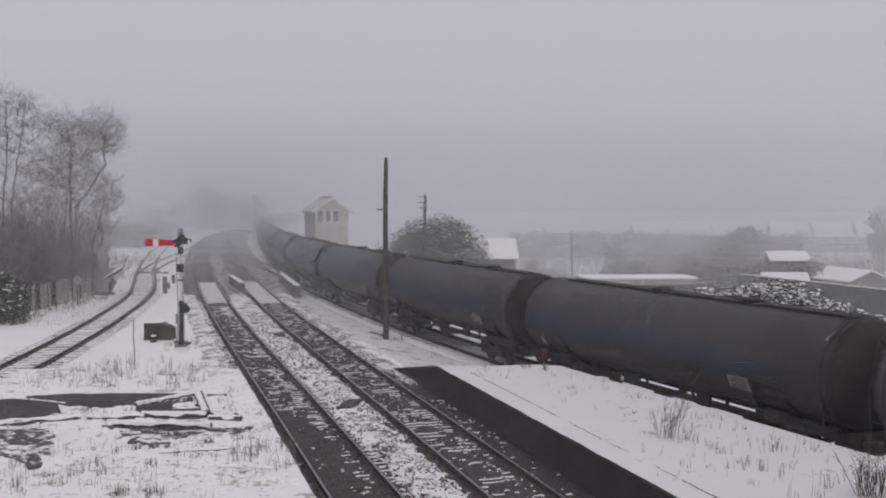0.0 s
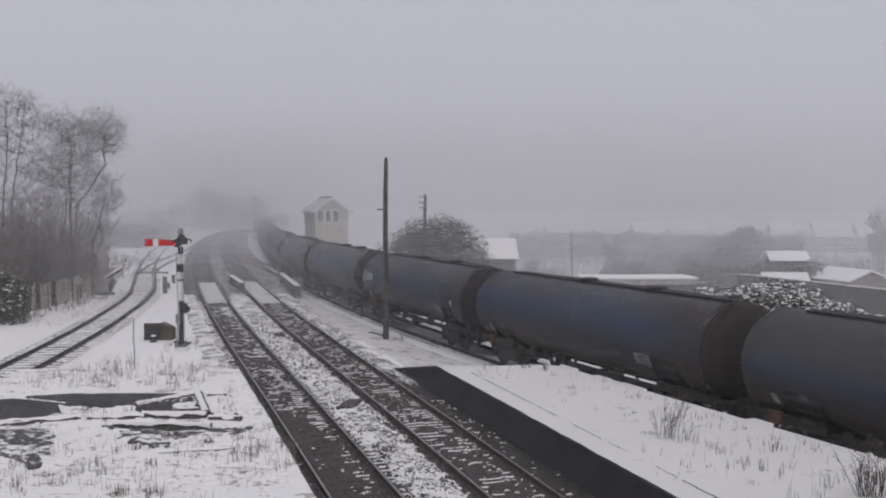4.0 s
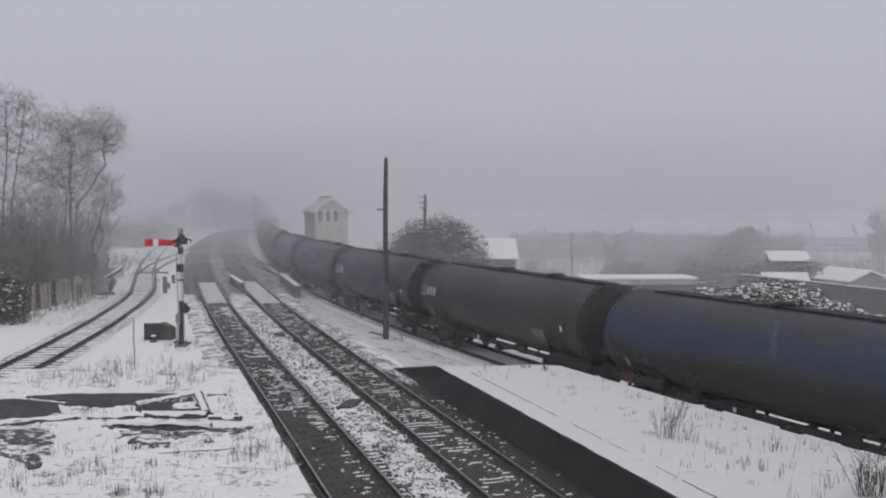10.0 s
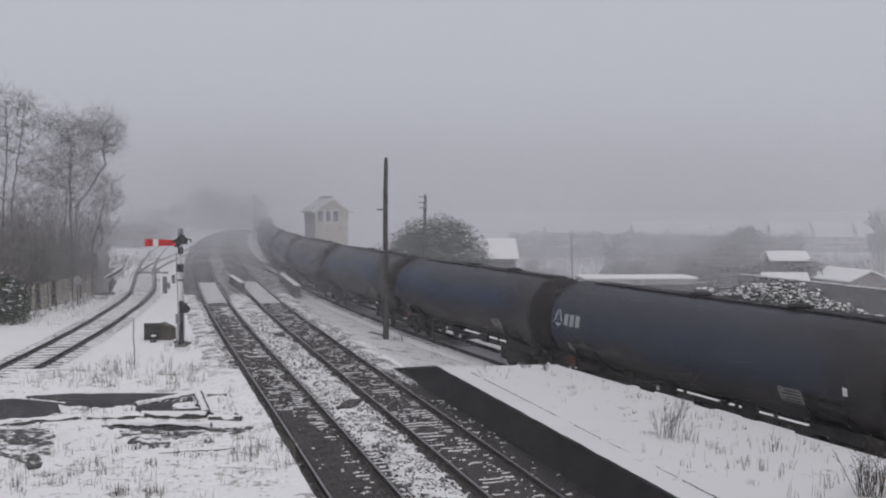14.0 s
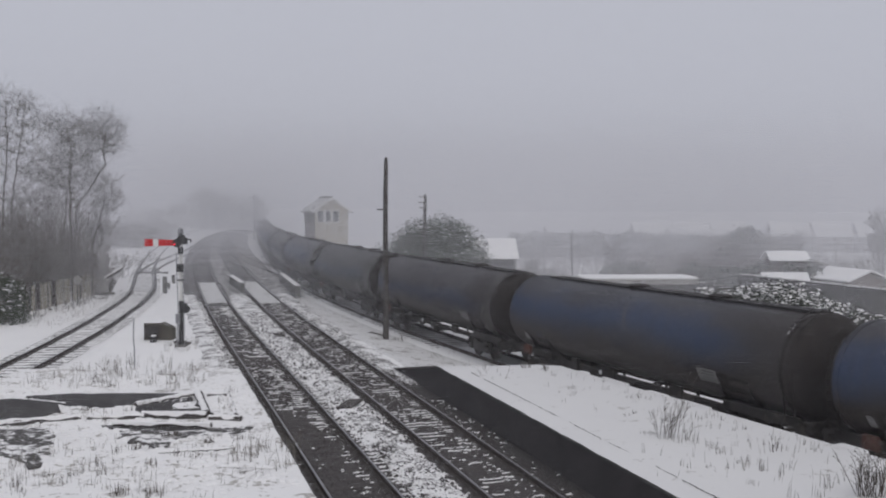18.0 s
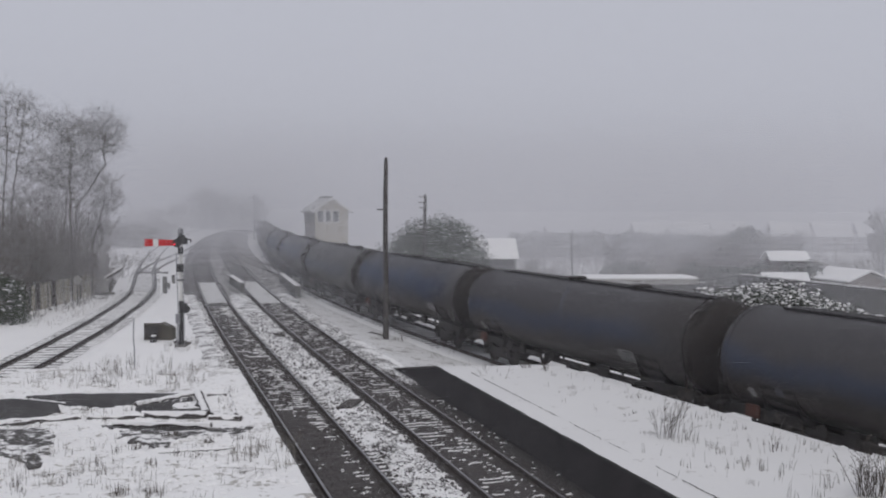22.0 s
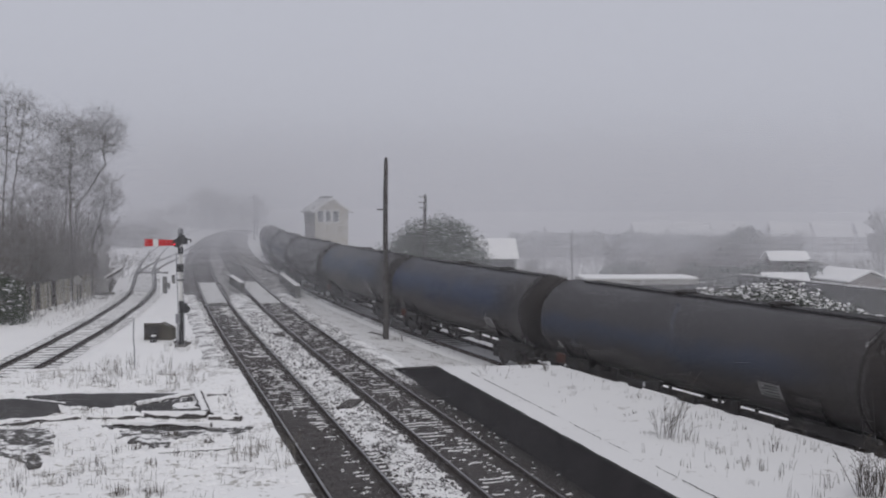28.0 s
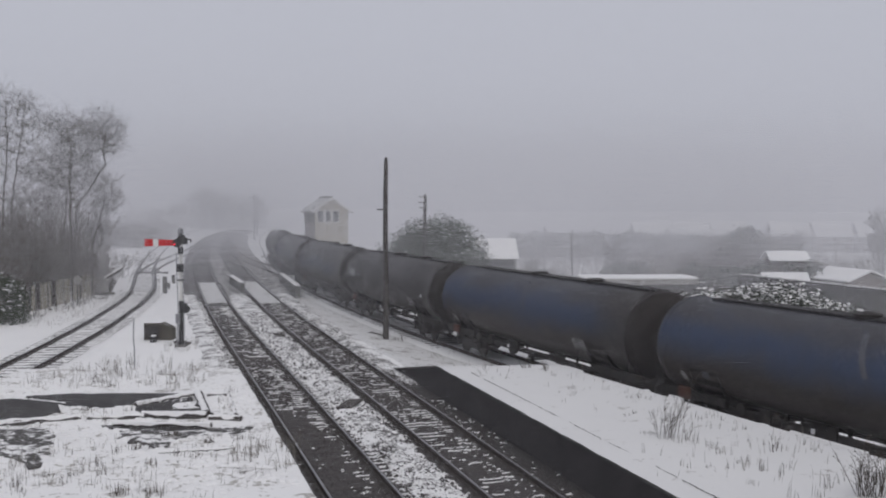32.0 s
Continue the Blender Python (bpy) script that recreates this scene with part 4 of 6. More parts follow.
def build_semaphore():
    th = thing("semaphore_signal", "semaphore signal, red arm at danger, white and black post", "signal", pose(-12.05, 47.0, -0.22))
    bd = Builder()
    bd.tube([(0, 0, 0), (0, 0, 2.1)], [0.115, 0.11], 12)
    part("post_foot", bd, BLACK_PAINT, th, "black lower post", True)
    bd = Builder()
    bd.tube([(0, 0, 2.1), (0, 0, 5.05)], [0.105, 0.095], 12)
    post = part("post", bd, WHITE_PAINT, th, "white upper post", True)
    bd = Builder()
    bd.lathe([(5.05, 0.10), (5.07, 0.14), (5.12, 0.14), (5.15, 0.10), (5.22, 0.135), (5.36, 0.135), (5.42, 0.10), (5.45, 0.0001)], "z", (0, 0, 0), 12)
    part("finial", bd, STEEL_GREY, th, "pale grey cap", True)
    # arm: slightly tapering towards the post, white band near the end
    bd = Builder()
    y = -0.17

    def slab(x0, x1, z0a, z1a, z0b, z1b, mi):
        v = [(x0, y + d, z) for d in (-0.012, 0.012) for z in (z0a, z1a)] + [(x1, y + d, z) for d in (-0.012, 0.012) for z in (z0b, z1b)]
        bd.add(v, [(0, 1, 5, 4), (2, 6, 7, 3), (0, 4, 6, 2), (1, 3, 7, 5), (0, 2, 3, 1), (4, 5, 7, 6)], mi)
    slab(-1.60, -1.21, 4.61, 4.95, 4.62, 4.94, 0)
    slab(-1.21, -0.96, 4.62, 4.94, 4.625, 4.935, 1)
    slab(-0.96, -0.28, 4.625, 4.935, 4.65, 4.91, 0)
    part("arm", bd, [RED_PAINT, WHITE_PAINT], th, "red enamel arm with a white band")
    bd = Builder()
    bd.lathe([(-0.02, 0.20), (0.02, 0.20)], "y", (-0.12, y, 4.76), 18)
    bd.box((0.12, y, 4.86), (0.5, 0.05, 0.30), None, 0.02)
    bd.lathe([(-0.025, 0.17), (0.025, 0.17)], "y", (0.10, y - 0.01, 5.0), 16)
    part("spectacle", bd, BLACK_PAINT, th, "black iron spectacle plate")
    bd = Builder()
    bd.lathe([(-0.05, 0.045), (-0.06, 0.035), (-0.065, 0.0001)], "y", (-0.22, y, 4.70), 12)
    part("red_lens", bd, GLOW_RED, th, "small lit red lens", True)
    bd = Builder()
    bd.box((0.04, -0.02, 4.95), (0.26, 0.26, 0.34), None, 0.03)
    bd.lathe([(5.12, 0.10), (5.20, 0.05), (5.24, 0.05)], "z", (0.04, -0.02, 0), 10)
    part("lamp", bd, BLACK_PAINT, th, "black lamp case")
    part("bracket", Builder().box((0.30, 0, 4.92), (0.34, 0.05, 0.05), None, 0.01).box((0.47, 0, 4.86), (0.05, 0.05, 0.16), None, 0.01), BLACK_PAINT, th)
    bd = Builder()
    bd.box((0.0, -0.14, 3.62), (0.32, 0.14, 0.36), None, 0.02)
    part("relay_box", bd, BLACK_PAINT, th, "black box on the post")
    part("clamp", Builder().lathe([(4.25, 0.115), (4.27, 0.13), (4.55, 0.13), (4.57, 0.115)], "z", (0, 0, 0), 12), BLACK_PAINT, th, "dark band")
    part("clamp", Builder().lathe([(3.02, 0.115), (3.03, 0.17), (3.08, 0.17), (3.09, 0.115)], "z", (0, 0, 0), 12), BLACK_PAINT, th)
    bd = Builder()
    bd.lathe([(-0.05, 0.20), (0.05, 0.20)], "y", (0.20, -0.02, 1.72), 16)
    bd.box((0.08, -0.02, 1.95), (0.40, 0.06, 0.07), None, 0.01)
    part("balance_weight", bd, BLACK_PAINT, th, "round black balance weight")
    bd = Builder()
    bd.tube([(0.02, -0.15, 4.7), (0.16, -0.12, 2.0), (0.18, -0.12, 0.25)], 0.012, 5)
    part("pull_wire", bd, STEEL_GREY, th)
    # ladder behind the post
    for x in (-0.26, -0.04):
        bd = Builder()
        bd.tube([(x - 0.06, 0.75, 0.0), (x, 0.22, 4.3)], 0.018, 5)
        part("ladder_stile", bd, STEEL_GREY, th)
    for k in range(13):
        t = 0.05 + 0.072 * k
        bd = Builder()
        bd.tube([(-0.32 + 0.06 * t, 0.75 - 0.53 * t, 4.3 * t), (-0.10 + 0.06 * t, 0.75 - 0.53 * t, 4.3 * t)], 0.011, 4)
        part("rung", bd, STEEL_GREY, th)
    bd = Builder()
    bd.box((-0.10, -0.22, 1.30), (0.20, 0.12, 0.44), None, 0.02)
    part("junction_box", bd, STEEL_GREY, th, "grey junction box")
    bd = Builder()
    bd.tube([(-0.12, -0.24, 1.1), (-0.14, -0.26, 0.0)], 0.025, 6)
    part("conduit", bd, STEEL_GREY, th)
    part("base_plate", Builder().box((0, 0, 0.04), (0.5, 0.5, 0.10), None, 0.02), CONCRETE_DARK, th)


build_semaphore()


def pole(name, label, x, y, z0, z1, r0, r1, arms=(), lean=(0, 0), mat=None):
    th = thing(name, label, "pole", pose(x, y, z0))
    h = z1 - z0
    bd = Builder()
    pts = [(lean[0] * t + 0.02 * math.sin(7 * t), lean[1] * t, h * t) for t in (0, 0.2, 0.4, 0.6, 0.8, 0.96, 1.0)]
    bd.tube(pts, [r0 + (r1 - r0) * t for t in (0, 0.2, 0.4, 0.6, 0.8, 0.96)] + [r1 * 0.6], 10)
    part("shaft", bd, mat or POLE_WOOD, th, "", True)
    for z, x0, x1, t in arms:
        bd = Builder()
        bd.box(((x0 + x1) / 2, -r1 - 0.03, z - z0), (x1 - x0, 0.08, t), None, 0.012)
        part("crossarm", bd, POLE_WOOD, th)
    return th


pole("telegraph_pole", "tall weathered dark wooden telegraph pole standing in snow", -2.84, 50.6, -0.5, 8.62, 0.155, 0.105, ((6.05, -0.40, 0.12, 0.07),), (0.02, 0))
pole("telegraph_pole", "wooden telegraph pole beside an evergreen bush", -1.36, 75.0, -1.2, 7.05, 0.15, 0.115, ((6.85, -0.42, 0.10, 0.07), (6.45, -0.42, 0.10, 0.07), (6.05, -0.40, 0.10, 0.07)), (0.05, 0))
pole("post", "thin dark wooden post in the snowy field", 16.4, 130.0, -4.4, 3.15, 0.12, 0.09)
pole("post", "thin grey post far out in the fog", 16.6, 168.0, -4.4, 2.6, 0.12, 0.09, ((2.1, -0.3, 0.3, 0.09),))
pole("post", "thin grey marker rod in the snow", -12.0, 39.6, -0.2, 1.95, 0.026, 0.022, (), (0, 0), STEEL_GREY)


def build_cabinet():
    th = thing("relay_cabinet", "low dark green-brown lineside cabinet standing in snow", "cabinet", pose(-13.7, 49.4, -0.22))
    bd = Builder()
    w, h, d = 1.36, 0.82, 0.7
    out = [(-w / 2, 0), (w / 2, 0), (w / 2, 0.56), (0.12, h), (-w / 2, h)]
    v = [(x, s * d / 2, z) for s in (-1, 1) for x, z in out]
    bd.add(v, [(0, 1, 2, 3, 4), (9, 8, 7, 6, 5)] + [(i, i + 5, (i + 1) % 5 + 5, (i + 1) % 5) for i in range(5)])
    part("case", bd, simple("cabinet_drab", (0.050, 0.045, 0.036), (0.095, 0.085, 0.068), 2.5, 0.8), th)
    part("snow_cap", Builder().box((-0.28, 0, h + 0.012), (0.8, d - 0.02, 0.03), None, 0.012), SNOW, th)
    part("door_edge", Builder().box((-0.28, -d / 2 - 0.008, 0.42), (0.72, 0.014, 0.62), None, 0.004), STEEL_BLACK, th, "door in the same drab paint")
    th2 = thing("point_motor", "small dark box with snow on top beside the cabinet", "box", pose(-13.72, 48.3, -0.22))
    part("body", Builder().box((0, 0, 0.14), (0.26, 0.34, 0.28), None, 0.03), BLACK_PAINT, th2)
    part("snow_cap", Builder().box((0, 0, 0.31), (0.22, 0.3, 0.07), None, 0.03), SNOW, th2)


build_cabinet()


def build_signal_box():
    th = thing("signal_box", "two-storey cream-boarded signal box with a snowy gable roof", "signal box", pose(-14.35, 115.0, -0.4, 0, 0, 17.2))
    W, D, E, Rg = 3.75, 7.0, 6.05, 7.5
    cream = simple("cream_boarding", (0.38, 0.352, 0.29), (0.55, 0.52, 0.445), 1.2, 0.8)
    brick = simple("painted_brick", (0.16, 0.14, 0.125), (0.27, 0.24, 0.22), 1.6, 0.85)
    glass, nt, b = node_mat("window_glass", 0.08, 0.0, 0.5)
    b.inputs["Base Color"].default_value = (0.05, 0.055, 0.06, 1)
    slate = snow_mat("slate_thin_snow", 0.52, ((0.16, 0.16, 0.165), (0.28, 0.28, 0.285)), 1.0, 4.0, 0.70)
    th_wall = Builder()
    # front gable wall round three window openings
    wx = [0.28, 0.98, 1.18, 1.74, 2.0, 2.68]
    z0, z1 = 4.75, 5.95
    def quad_box(x0, x1, za, zb):
        th_wall.box(((x0 + x1) / 2, 0.08, (za + zb) / 2), (x1 - x0, 0.16, zb - za))
    quad_box(0, W, 0.0, z0)
    quad_box(0, wx[0], z0, z1)
    quad_box(wx[1], wx[2], z0, z1)
    quad_box(wx[3], wx[4], z0, z1)
    quad_box(wx[5], W, z0, z1)
    quad_box(0, W, z1, E + 0.1)
    th_wall.add([(0, 0, E + 0.1), (W, 0, E + 0.1), (W / 2, 0, Rg - 0.08), (0, 0.16, E + 0.1), (W, 0.16, E + 0.1), (W / 2, 0.16, Rg - 0.08)], [(0, 1, 2), (5, 4, 3), (0, 2, 5, 3), (1, 4, 5, 2)])
    part("gable_wall", th_wall, cream, th, "cream-painted boarded gable")
    for k in range(24):
        part("weatherboard", Builder().box((W / 2, -0.012, 0.12 + 0.19 * k), (W - 0.02, 0.03, 0.165)), cream, th)
    for k in range(3):
        x0, x1 = wx[2 * k], wx[2 * k + 1]
        win = part("window", Builder().box(((x0 + x1) / 2, 0.0, z0 - 0.03), (x1 - x0 + 0.18, 0.12, 0.07)).box(((x0 + x1) / 2, 0.0, z1 + 0.03), (x1 - x0 + 0.18, 0.1, 0.08)).box((x0 - 0.03, 0.0, (z0 + z1) / 2), (0.09, 0.1, z1 - z0)).box((x1 + 0.03, 0.0, (z0 + z1) / 2), (0.09, 0.1, z1 - z0)), WHITE_PAINT, th, "white-framed window")
        part("pane", Builder().box(((x0 + x1) / 2, 0.06, (z0 + z1) / 2), (x1 - x0 - 0.02, 0.012, z1 - z0 - 0.02)), glass, win)
    # side walls: brick below, a run of windows above
    for sx, nm in ((0.08, "side_wall"), (W - 0.08, "side_wall")):
        part(nm, Builder().box((sx, 0.16 + D / 2 - 0.08, 2.3), (0.16, D - 0.32, 4.6)), brick, th, "sooty brick side")
        face = -0.05 if sx < 1 else W + 0.05
        for k in range(5):
            yy = 0.85 + 1.36 * k
            win = part("window", Builder().box((face + (0.05 if sx < 1 else -0.05), yy - 0.62, 5.35), (0.14, 0.09, 1.5)).box((face + (0.05 if sx < 1 else -0.05), yy, 4.63), (0.14, 1.3, 0.08)).box((face + (0.05 if sx < 1 else -0.05), yy, 6.06), (0.14, 1.3, 0.08)).box((face + (0.05 if sx < 1 else -0.05), yy + 0.62, 5.35), (0.14, 0.09, 1.5)), simple("frame_dark", (0.10, 0.10, 0.10), (0.2, 0.2, 0.2)), th)
            part("pane", Builder().box((sx, yy, 5.35), (0.02, 1.15, 1.38)), glass, win)
    part("back_wall", Builder().box((W / 2, D - 0.08, E / 2), (W, 0.16, E)), brick, th)
    # roof: two slopes under snow, white bargeboards
    for s in (-1, 1):
        eave = W / 2 + s * (W / 2 + 0.42)
        bd = Builder()
        zr, ze = Rg, E - 0.12
        v = [(W / 2, -0.35, zr), (eave, -0.35, ze), (eave, D + 0.3, ze), (W / 2, D + 0.3, zr)]
        v += [(x, y, z - 0.12) for x, y, z in v]
        bd.add(v, [(0, 1, 2, 3), (7, 6, 5, 4), (0, 4, 5, 1), (1, 5, 6, 2), (2, 6, 7, 3), (3, 7, 4, 0)])
        part("roof_slope", bd, slate, th, "slate roof slope under thin snow")
        bd = Builder()
        v = [(W / 2, -0.40, zr + 0.02), (eave, -0.40, ze + 0.02), (eave, -0.40, ze - 0.24), (W / 2, -0.40, zr - 0.28)]
        v += [(x, y + 0.045, z) for x, y, z in v]
        bd.add(v, [(0, 3, 2, 1), (4, 5, 6, 7), (0, 1, 5, 4), (1, 2, 6, 5), (2, 3, 7, 6), (3, 0, 4, 7)])
        part("bargeboard", bd, WHITE_PAINT, th, "white bargeboard")
        part("gutter", Builder().box((eave + s * 0.05, D / 2, ze - 0.12), (0.10, D + 0.6, 0.09)), BLACK_PAINT, th)
    part("ridge", Builder().tube([(W / 2, -0.38, Rg + 0.04), (W / 2, D + 0.3, Rg + 0.04)], 0.09, 8), CONCRETE_DARK, th)


build_signal_box()


def build_fence():
    th = thing("wooden_fence", "weathered pale board fence, boards leaning and missing", "fence", pose(-24.95, 60.8, -0.25))
    rng = random.Random(11)
    wood = simple("fence_board_grey", (0.26, 0.24, 0.195), (0.46, 0.43, 0.36), 2.0, 0.85, stretch_by=(5, 5, 0.6))
    for k in range(6):
        part("post", Builder().box((-0.08, 2.45 * k, 0.8), (0.12, 0.12, 1.7), None, 0.015), POLE_WOOD, th)
    for z in (0.45, 1.3):
        part("rail", Builder().box((-0.03, 6.1, z), (0.05, 12.3, 0.09), None, 0.01), POLE_WOOD, th)
    for k in range(46):
        if rng.random() < 0.10:
            continue
        bd = Builder()
        bd.box((0.03, 0, 0.83), (0.025, 0.215, 1.66 + rng.uniform(-0.12, 0.06)), None, 0.006)
        ob = part("board", bd, wood if rng.random() < 0.8 else POLE_WOOD, th)
        ob.matrix_basis = pose(rng.uniform(-0.02, 0.05), 0.12 + 0.265 * k, 0, rng.uniform(-2.5, 2.5), rng.uniform(-3, 3), rng.uniform(-7, 7))


build_fence()


def build_small_lineside():
    th = thing("round_sign", "round pale sign disc on a short post", "sign", pose(-23.6, 66.0, -0.25))
    part("post", Builder().tube([(0, 0, 0), (0, 0, 1.75)], 0.035, 6), STEEL_BLACK, th)
    part("disc", Builder().lathe([(-0.03, 0.29), (-0.01, 0.30), (0.01, 0.29)], "y", (0, -0.05, 1.68), 20), CONCRETE, th, "weathered pale disc")
    th = thing("concrete_slab", "pale concrete slab leaning on a timber, dusted with snow", "slab", pose(-25.0, 74.6, -0.25, 0, 0, 10))
    part("slab", Builder().box((0, 0, 0.62), (1.1, 0.16, 1.35), Matrix.Rotation(radians(-28), 4, "X") @ Matrix.Rotation(radians(16), 4, "Y"), 0.02), CONCRETE, th)
    part("timber", Builder().box((0.3, -0.55, 0.08), (1.5, 0.2, 0.17), None, 0.02), POLE_WOOD, th)
    part("prop", Builder().box((0.75, 0.1, 0.55), (0.35, 0.25, 1.1), Matrix.Rotation(radians(20), 4, "Y"), 0.02), CONCRETE_DARK, th)
    th = thing("timber_beam", "long timber beam with snow along its top", "beam", pose(-26.0, 80.0, 0.75, 0, -14, 78))
    part("beam", Builder().box((0, 0, 0), (3.6, 0.2, 0.2), None, 0.02), POLE_WOOD, th)
    part("snow_cap", Builder().box((0, 0, 0.13), (3.55, 0.19, 0.07), None, 0.03), SNOW, th)
    for x, y, h, w in ((-20.3, 74.6, 1.30, 0.28), (-22.3, 84.6, 0.72, 0.26), (-21.2, 79.0, 0.5, 0.2)):
        th = thing("concrete_post", "short grey concrete post standing in snow", "post", pose(x, y, -0.25), "lineside posts")
        part("post", Builder().box((0, 0, h / 2), (w, w, h), None, 0.03), CONCRETE_DARK, th)
        part("snow_cap", Builder().box((0, 0, h + 0.02), (w - 0.04, w - 0.04, 0.05), None, 0.02), SNOW, th)
    th = thing("cross_beam", "dark timber laid across the branch line", "beam", pose(-27.2, 95.5, -0.10, 0, 0, 12))
    part("beam", Builder().box((0, 0, 0), (3.0, 0.22, 0.2), None, 0.02), POLE_WOOD, th)
    # boards lying between the tracks
    for x, y, z, w, l, r in ((-2.95, 32.2, -0.02, 0.55, 0.95, -20), (-7.95, 49.6, -0.05, 0.5, 0.9, 12), (-3.5, 52.4, -0.40, 0.4, 1.1, 40), (-12.2, 47.7, -0.17, 0.35, 0.8, 70)):
        th = thing("lying_board", "dark board lying on the snow", "board", pose(x, y, z, 5, -7, r), "loose boards")
        part("board", Builder().box((0, 0, 0.02), (w, l, 0.07), None, 0.015), SLEEPER, th)
    # far signal posts on the main line
    for x, y, h in ((-34.8, 189.0, 8.3), (-39.0, 215.0, 8.6)):
        th = thing("signal_post", "far signal post with bracket, faint in fog", "signal", pose(x, y, -0.3), "far signal posts")
        part("post", Builder().tube([(0, 0, 0), (0, 0, h)], 0.13, 8), BLACK_PAINT, th)
        part("bracket", Builder().box((0, 0, h - 1.4), (2.2, 0.14, 0.14)), BLACK_PAINT, th)
        part("arm", Builder().box((-0.7, 0, h - 0.5), (1.0, 0.05, 0.3)), BLACK_PAINT, th)


build_small_lineside()


# ---- trees, bushes, weeds ----
def bare_tree(name, label, x, y, z, height, spread, seed, trunks=1, depth=5, twig_mat=None, base=0.16, stem=0.40, fine=0.013, crown=None, forks=(5, 4, 4, 5, 4, 3), lift=0.20):
    """A leafless tree: tapered limbs that fork, with fine twigs at the ends."""
    rng = random.Random(seed)
    th = thing(name, label, "tree", pose(x, y, z), "bare trees")
    wood, tw = Builder(), Builder()

    def grow(p, d, ln, r, lv):
        n = 3 if lv < 3 else 2
        pts, rad = [p], [r]
        q, dd = p.copy(), d.copy()
        for i in range(n):
            dd = (dd + Vector((rng.uniform(-1, 1), rng.uniform(-1, 1), rng.uniform(-0.3, 0.8))) * (0.10 + 0.07 * lv)).normalized()
            if crown and lv:
                off = Vector((q.x / crown[1], q.y / crown[1], (q.z - crown[0]) / crown[2]))
                if off.length > 1.0 + rng.uniform(-0.12, 0.12):
                    break
            q = q + dd * (ln / n)
            pts.append(q.copy())
            rad.append(r * (1 - 0.35 * (i + 1) / n))
        if len(pts) < 2:
            return
        n = len(pts) - 1
        (wood if lv < 3 else tw).tube(pts, rad, 6 if lv < 2 else (4 if lv < 3 else 3), False)
        if lv >= depth:
            return
        k = forks[lv]
        for i in range(k):
            t = rng.uniform(0.35, 1.0) if i else 1.0
            j = min(len(pts) - 2, int(t * n))
            at = pts[j].lerp(pts[j + 1], min(1.0, t * n - j))
            side = Vector((rng.uniform(-1, 1), rng.uniform(-1, 1), rng.uniform(-0.15, 0.5))).normalized()
            nd = (dd * (0.9 if lv < 2 else 0.6) + side * (spread if i else spread * 0.4) + Vector((0, 0, lift))).normalized()
            grow(at, nd, ln * (rng.uniform(0.50, 0.80) if not crown else rng.uniform(0.26, 0.52) if lv == 0 else rng.uniform(0.45, 0.85)), max(fine, rad[-1] * rng.uniform(0.48, 0.70)), lv + 1)
    for k in range(trunks):
        d = Vector((rng.uniform(-0.14, 0.14), rng.uniform(-0.14, 0.14), 1)).normalized()
        grow(Vector((rng.uniform(-0.5, 0.5) * (trunks - 1), rng.uniform(-0.4, 0.4) * (trunks - 1), -0.2)), d, height * stem, base, 0)
    part("trunk", wood, BARK, th, "dark bare limbs", True)
    part("crown", tw, twig_mat or TWIG, th, "dense fine leafless twigs")
    return th


